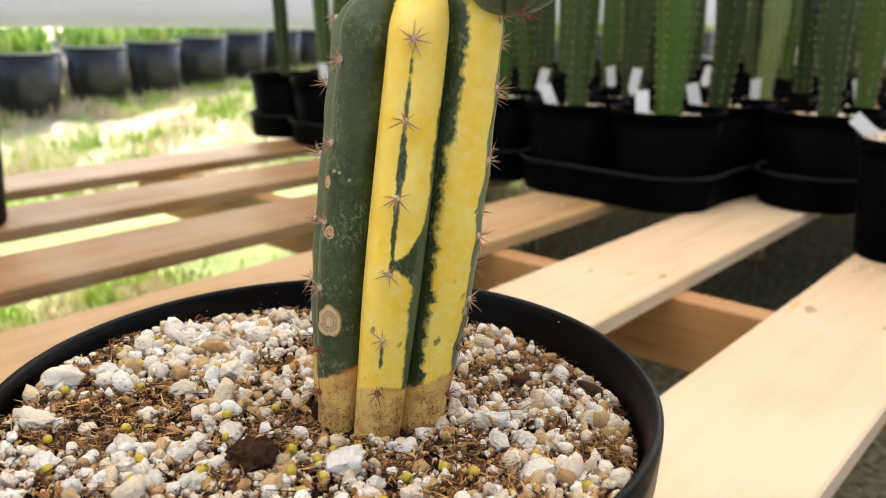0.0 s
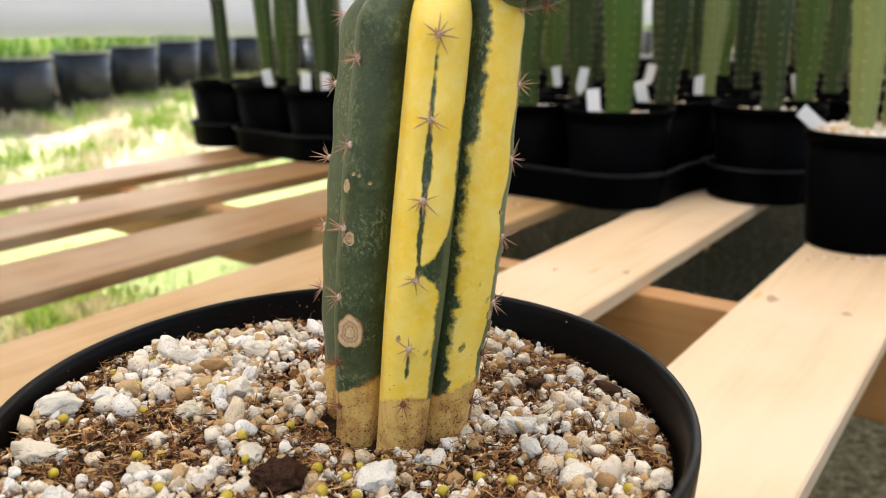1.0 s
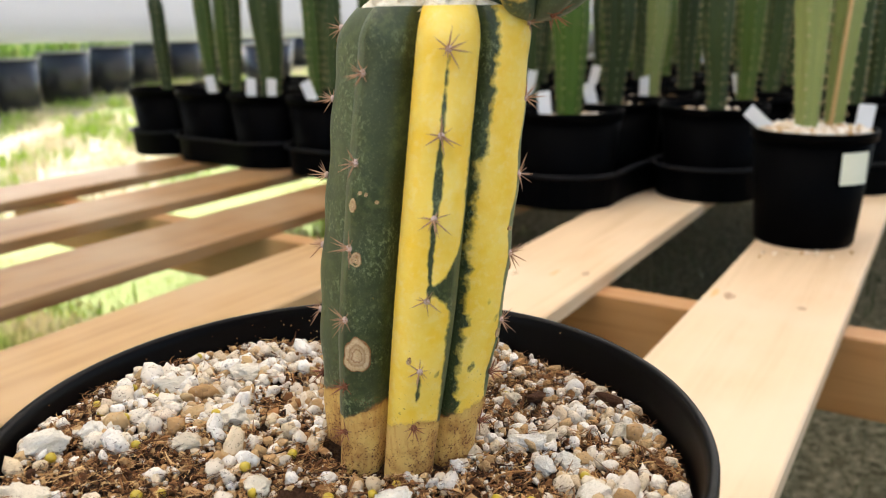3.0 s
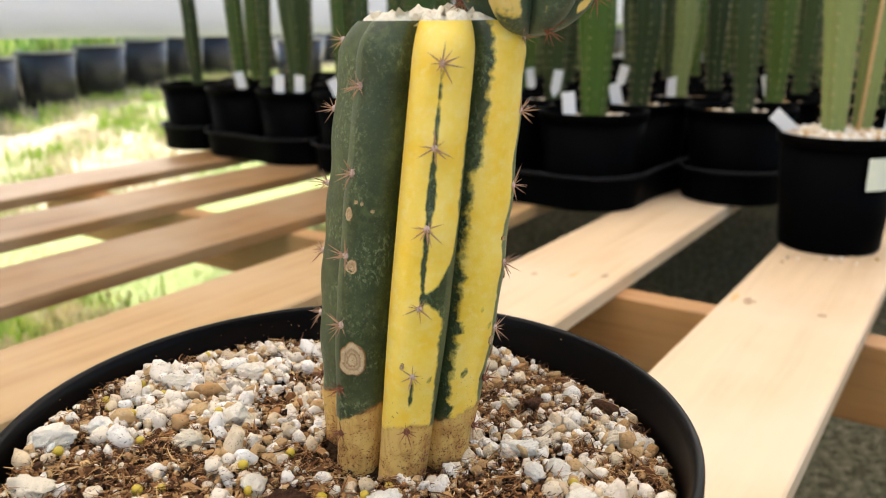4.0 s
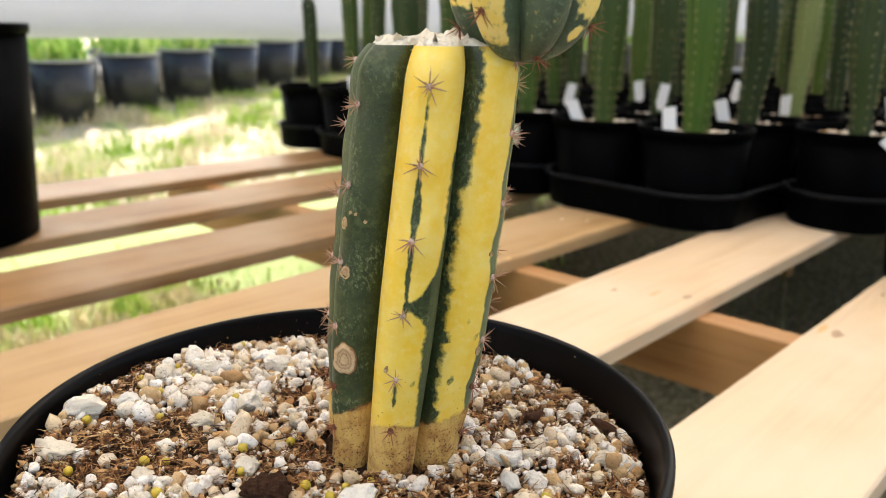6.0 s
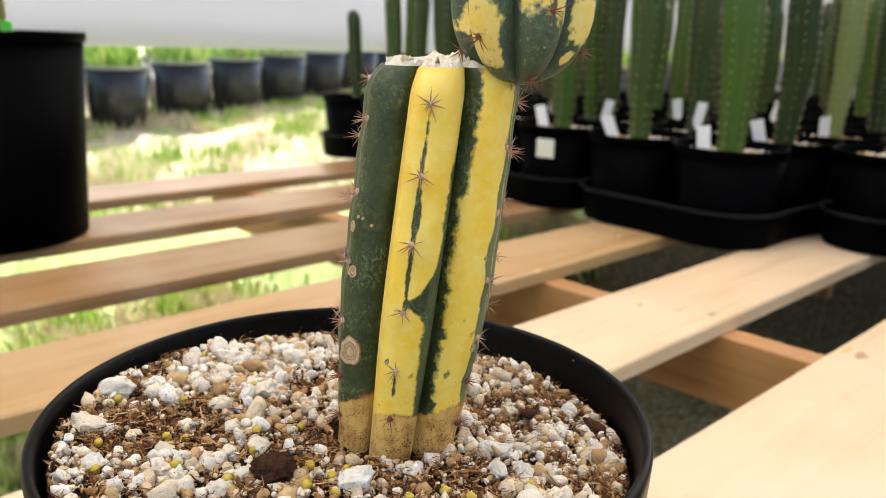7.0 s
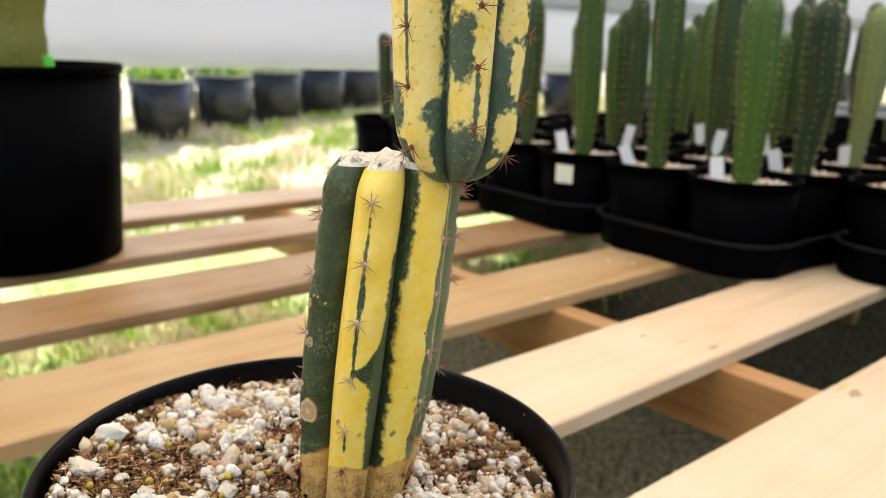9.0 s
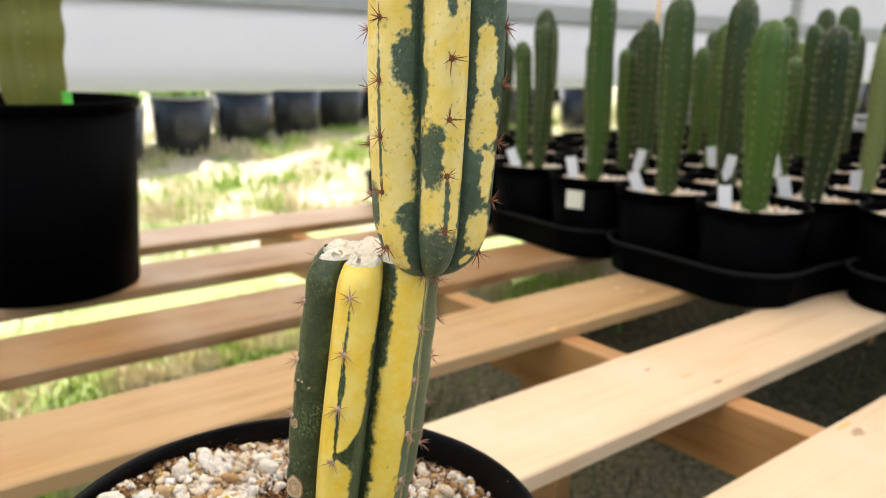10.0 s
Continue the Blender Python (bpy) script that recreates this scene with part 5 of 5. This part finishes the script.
# height, radius, skin of the column in each cell; two stems where there are two
COLUMNS = {
    (0, 0): [(0.318, 0.038, 2, (0.0, 0.0), 0.0)], (1, 0): [(0.36, 0.034, 0, (0.0, 0.0), 0.0)], (2, 0): [(0.385, 0.031, 2, (0.0, 0.0), 0.0)],
    (3, 0): [(0.32, 0.023, 1, (0.0, 0.0), 0.01), (0.28, 0.022, 0, (-0.01, 0.0), -0.025)], (4, 0): [(0.40, 0.044, 1, (0.0, 0.0), 0.0)],
    (5, 0): [(0.42, 0.026, 0, (-0.03, 0.0), 0.0), (0.40, 0.020, 1, (0.02, 0.0), 0.045)], (6, 0): [(0.24, 0.024, 1, (-0.01, 0.0), 0.0)],
    (0, 1): [(0.315, 0.034, 1, (0.0, 0.0), 0.0)], (1, 1): [(0.37, 0.036, 1, (0.0, 0.0), 0.0)], (2, 1): [(0.33, 0.027, 1, (0.0, 0.0), -0.030), (0.27, 0.022, 0, (-0.01, 0.0), -0.068)],
    (3, 1): [(0.30, 0.026, 0, (0.0, 0.0), 0.0)], (4, 1): [(0.36, 0.03, 0, (0, 0), 0.0)], (5, 1): [(0.35, 0.03, 1, (0, 0), 0.0)],
    (0, 2): [(0.31, 0.028, 3, (0.0, 0.0), 0.0)], (1, 2): [(0.26, 0.026, 0, (0, 0), 0.0)], (2, 2): [(0.33, 0.028, 0, (0.01, 0), 0.0)],
    (6, 1): [(0.30, 0.026, 0, (0, 0), 0.0)], (6, 2): [(0.28, 0.026, 1, (0, 0), 0.0)], (-1, 1): [(0.31, 0.030, 1, (0, 0), 0.0)], (-1, 2): [(0.34, 0.032, 0, (0, 0), 0.0)], (-1, 3): [(0.36, 0.030, 1, (0, 0), 0.0)],
    (0, 3): [(0.35, 0.030, 1, (0, 0), 0.0)], (0, 4): [(0.33, 0.030, 0, (0, 0), 0.0)], (1, 3): [(0.37, 0.030, 0, (0, 0), 0.0)], (1, 4): [(0.32, 0.028, 1, (0, 0), 0.0)], (2, 3): [(0.31, 0.028, 1, (0, 0), 0.0)], (2, 4): [(0.34, 0.028, 0, (0, 0), 0.0)],
    (3, 3): [(0.28, 0.026, 0, (0, 0), 0.0)], (3, 4): [(0.30, 0.028, 1, (0, 0), 0.0)],
    (3, 2): [(0.30, 0.026, 1, (0, 0), 0.0)], (4, 2): [(0.33, 0.028, 1, (0, 0), 0.0)], (5, 2): [(0.34, 0.026, 0, (0, 0), 0.0)],
}
POTS = {}
extra = random.Random(64)
for i in range(-2, 6):
    for j in range(0, 9):
        if (i, j) not in COLUMNS and ((i >= 0 and j >= 3) or (i == -1 and j >= 1) or (i == -2 and j >= 2)):
            COLUMNS[i, j] = [(extra.uniform(0.27, 0.38) - 0.05 * (j > 6), extra.uniform(0.027, 0.036), extra.randrange(2), (0, 0), extra.uniform(-0.02, 0.02))]
for i0, i1, j0, j1 in ((0, 1, 5, 6), (2, 3, 5, 6), (4, 5, 3, 4), (4, 5, 5, 6), (-1, -1, 4, 6), (-2, -2, 2, 4), (-2, -2, 5, 6), (0, 1, 7, 8), (2, 3, 7, 8), (4, 5, 7, 8), (-2, -1, 7, 8)):
    build_tray(i0, i1, j0, j1)
SKIN = ("mid green", "dark green", "bright green", "pale green", "olive green")
for (i, j), stems in COLUMNS.items():
    p = cell(i, j)
    POTS[i, j] = place_pot(SMALL_POT, (p.x, p.y, POT_Z), "black plastic nursery pot standing in a tray", "pots in the trays", 0.3 * i + j)
    for k, (h, r, skin, lean, dx) in enumerate(stems):
        column((p.x + dx, p.y + 0.008 * k, POT_Z + 0.132), h, r, M_COL[skin], SKIN[skin] + " ribbed columnar cactus in a nursery pot", 100 + 10 * i + j + 50 * k, 6 + (i + j) % 2, lean)

for key in ((0, 0), (1, 0), (2, 0), (3, 0), (-1, 1), (0, 1), (1, 1), (0, 2), (-1, 2)):
    lay_topping(POTS[key], TOPPING, 0.134)

# plant tags
for x, y, z, rz, tilt in ((0.272, 1.345, 0.232, -0.15, (0.1, -0.1)), (0.392, 1.48, 0.235, -0.2, (0.15, -0.25)), (0.010, 1.60, 0.235, -0.2, (0.1, -0.2)), (0.140, 1.47, 0.232, -0.3, (0.2, -0.35)),
                          (0.300, 1.62, 0.25, 0.3, (0.1, 0.15)), (0.54, 1.63, 0.235, 0.2, (0.3, -0.2)), (-0.26, 1.82, 0.235, 0.0, (0.15, 0.05)), (-0.215, 1.80, 0.235, -0.2, (0.2, 0.1)),
                          (-0.12, 1.72, 0.235, 0.2, (0.1, -0.4)), (0.13, 1.74, 0.24, 0.4, (0.1, 0.2)), (0.42, 1.75, 0.24, 0.1, (0.2, -0.3)), (0.62, 1.8, 0.24, 0.1, (0.2, -0.3)), (0.30, 1.86, 0.24, 0.3, (0.1, -0.2)), (0.52, 1.93, 0.24, -0.2, (0.2, 0.2)), (0.72, 1.58, 0.24, 0.1, (0.1, -0.3)), (0.02, 1.90, 0.24, 0.1, (0.1, 0.2)), (-0.36, 1.96, 0.235, 0.2, (0.2, -0.2))):
    plant_tag((x, y, z), rz, tilt)

# sticker on a pot of the second cell
def sticker(pot_centre, r, z, angle, w, h, name_parent):
    verts, faces = [], []
    n = 8
    for k in range(n + 1):
        a = angle + (k / n - 0.5) * w / r
        for zz in (z - h / 2, z + h / 2):
            verts.append((pot_centre.x + (r + 0.0012) * math.cos(a), pot_centre.y + (r + 0.0012) * math.sin(a), zz))
    for k in range(n):
        faces.append((2 * k, 2 * k + 2, 2 * k + 3, 2 * k + 1))
    st = child("sticker", mesh_of("sticker", verts, faces, M_STICKER, True), name_parent, "cream paper sticker")
    st.matrix_basis = name_parent.matrix_basis.inverted()


sticker(cell(2, 0), 0.0890, 0.208, math.radians(-112), 0.036, 0.036, POTS[2, 0])

# ---- single pot at the bench's end ----
SP = Vector((0.582, 1.078, BENCH))


def build_single():
    pot = place_pot(SINGLE_POT, SP, "black nursery pot with pale pumice topping on the bench", "", 0.4)
    column((SP.x - 0.012, SP.y, SP.z + 0.135), 0.36, 0.030, M_COL[3], "pale green columnar cactus with spiny ribs in a single pot", 501, 6, (-0.01, 0.0), "cacti in the single pot")
    column((SP.x + 0.036, SP.y + 0.02, SP.z + 0.135), 0.34, 0.025, M_COL[3], "green columnar cactus beside a bamboo stake", 502, 6, (0.02, 0.0), "cacti in the single pot")
    me = lathe("stake", [(0.0001, 0), (0.0028, 0.0), (0.0030, 0.2), (0.0027, 0.42), (0.0001, 0.42)], M_STAKE, 10)
    o = new("bamboo_stake", me)
    o.matrix_basis = Matrix.Translation((SP.x + 0.014, SP.y - 0.012, SP.z + 0.13)) @ Euler((0.0, 0.06, 0)).to_matrix().to_4x4()
    tagged(o, "thin bamboo stake supporting a potted cactus", "stake")
    plant_tag((SP.x - 0.035, SP.y + 0.03, SP.z + 0.14), -0.1, (0.3, -0.9), 0.018, 0.07)
    plant_tag((SP.x + 0.062, SP.y - 0.01, SP.z + 0.128), -0.3, (0.1, 0.05), 0.022, 0.06)
    lay_topping(pot, TOPPING_SINGLE, 0.154)
    sticker(SP, 0.0765, BENCH + 0.112, math.radians(-76), 0.044, 0.042, pot)


build_single()

for x, y, top in ((0.151, 1.97, 0.70),):
    me = lathe("stake", [(0.0001, 0), (0.0042, 0.0), (0.0044, 0.2), (0.0040, top - 0.235), (0.0001, top - 0.235)], M_STAKE, 10)
    o = new("bamboo_stake", me)
    o.matrix_basis = Matrix.Translation((x, y, 0.235)) @ Euler((0.0, 0.02, 0)).to_matrix().to_4x4()
    tagged(o, "thin bamboo stake standing among potted columnar cacti", "stake")

# ---- big pot ----
BP = Vector((-0.834, 1.10, BENCH))
place_pot(BIG_POT, BP, "large round black nursery pot on the bench edge")
column((BP.x + 0.030, BP.y - 0.02, BP.z + 0.255), 0.60, 0.082, M_COL[4], "thick olive green cactus with wavy ribs in a large black pot", 601, 6, (-0.015, 0.0), "", 0.05)
plant_tag((BP.x + 0.098, BP.y - 0.03, BP.z + 0.262), -0.5, (0.1, 0.05), 0.034, 0.06, M_TAG_GREEN, "bright green plastic tag in the large pot")

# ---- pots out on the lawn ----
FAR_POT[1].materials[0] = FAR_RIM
def tuft(place, seed):
    rng = random.Random(seed)
    vs, fs = [], []
    for _ in range(110):
        a, r = rng.uniform(0, 6.28), 0.135 * math.sqrt(rng.random())
        b = Vector((r * math.cos(a), r * math.sin(a), 0))
        d = Vector((rng.gauss(0, 0.35), rng.gauss(0, 0.35), 1)).normalized() * rng.uniform(0.08, 0.20)
        w = Vector((rng.uniform(-1, 1), rng.uniform(-1, 1), 0)).normalized() * rng.uniform(0.008, 0.016)
        o = len(vs)
        vs += [b - w * 0.6, b + w * 0.6, b + d * 0.55 - w, b + d * 0.55 + w, b + d]
        fs += [(o, o + 1, o + 3, o + 2), (o + 2, o + 3, o + 4)]
    t = new("seedling_tuft", mesh_of("seedling_tuft", vs, fs, M_LEAF))
    t.matrix_basis = Matrix.Translation(place)
    tagged(t, "tuft of pale green leaves in a lawn pot", "plant", "plants in the lawn pots")


for k in range(-3, 14):
    x, y = -2.29 + 0.150 * k, 4.06 + 0.44 * k
    g = ground_z(x, y)
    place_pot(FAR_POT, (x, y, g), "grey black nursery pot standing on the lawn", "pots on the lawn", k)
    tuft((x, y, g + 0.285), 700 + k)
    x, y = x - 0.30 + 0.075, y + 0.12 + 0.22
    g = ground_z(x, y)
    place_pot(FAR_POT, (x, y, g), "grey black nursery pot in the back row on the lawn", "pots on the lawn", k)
    tuft((x, y, g + 0.285), 800 + k)


for k in range(13):
    p = spot(4.4 + 0.40 * k, -3.0 - 0.05 * k, 0)
    g = ground_z(p.x, p.y)
    place_pot(FAR_POT, (p.x, p.y, g), "grey black nursery pot standing far along the lawn", "pots on the lawn", k)
    tuft((p.x, p.y, g + 0.285), 860 + k)


for k in range(4):
    x, y = -0.62 + 0.43 * k, 5.75 + 0.07 * k
    place_pot(FAR_POT, (x, y, ground_z(x, y)), "grey black nursery pot standing behind the bench on the lawn", "pots on the lawn", k)


# a second block of pots standing on the ground beyond the bench
for k in range(8):
    for row in range(2):
        x, y = 0.84 + 0.37 * k + 0.18 * row, 3.92 + 0.40 * row + 0.03 * (k % 3)
        g = ground_z(x, y)
        place_pot(FAR_POT, (x, y, g), "grey black nursery pot standing beyond the bench", "pots beyond the bench", k)
        column((x, y, g + 0.28), 0.40 + 0.05 * ((k * 5 + row * 3) % 4), 0.062, M_COL[(k + row) % 2], SKIN[(k + row) % 2] + " columnar cactus in a pot beyond the bench", 900 + 20 * row + k, 6, (0.0, 0.0), "cacti beyond the bench")


def build_crumbs():
    """Spilt grit on the boards by the pots."""
    rng = random.Random(321)
    shapes = [rock_shape(k, 1, 0.4, 1.4) for k in range(50, 54)]
    places = []
    for cx, cy, sx, n in ((0.545, 1.003, 0.03, 26), (0.145, 1.455, 0.03, 16), (0.100, 1.33, 0.03, 4)):
        for _ in range(n):
            r = rng.uniform(0.001, 0.0032)
            places.append((rng.randrange(4), Matrix.Translation((cx + rng.gauss(0, sx), cy + rng.gauss(0, 0.008), BENCH + r * 0.6)) @ turn(rng) @ Matrix.Diagonal((r, r, r * 0.8, 1))))
    o = new("spilt_grit", scatter_mesh("spilt_grit", shapes, places, M_PERLITE))
    tagged(o, "spilt white grit crumbs on the boards", "grit", kind="stuff")


build_crumbs()
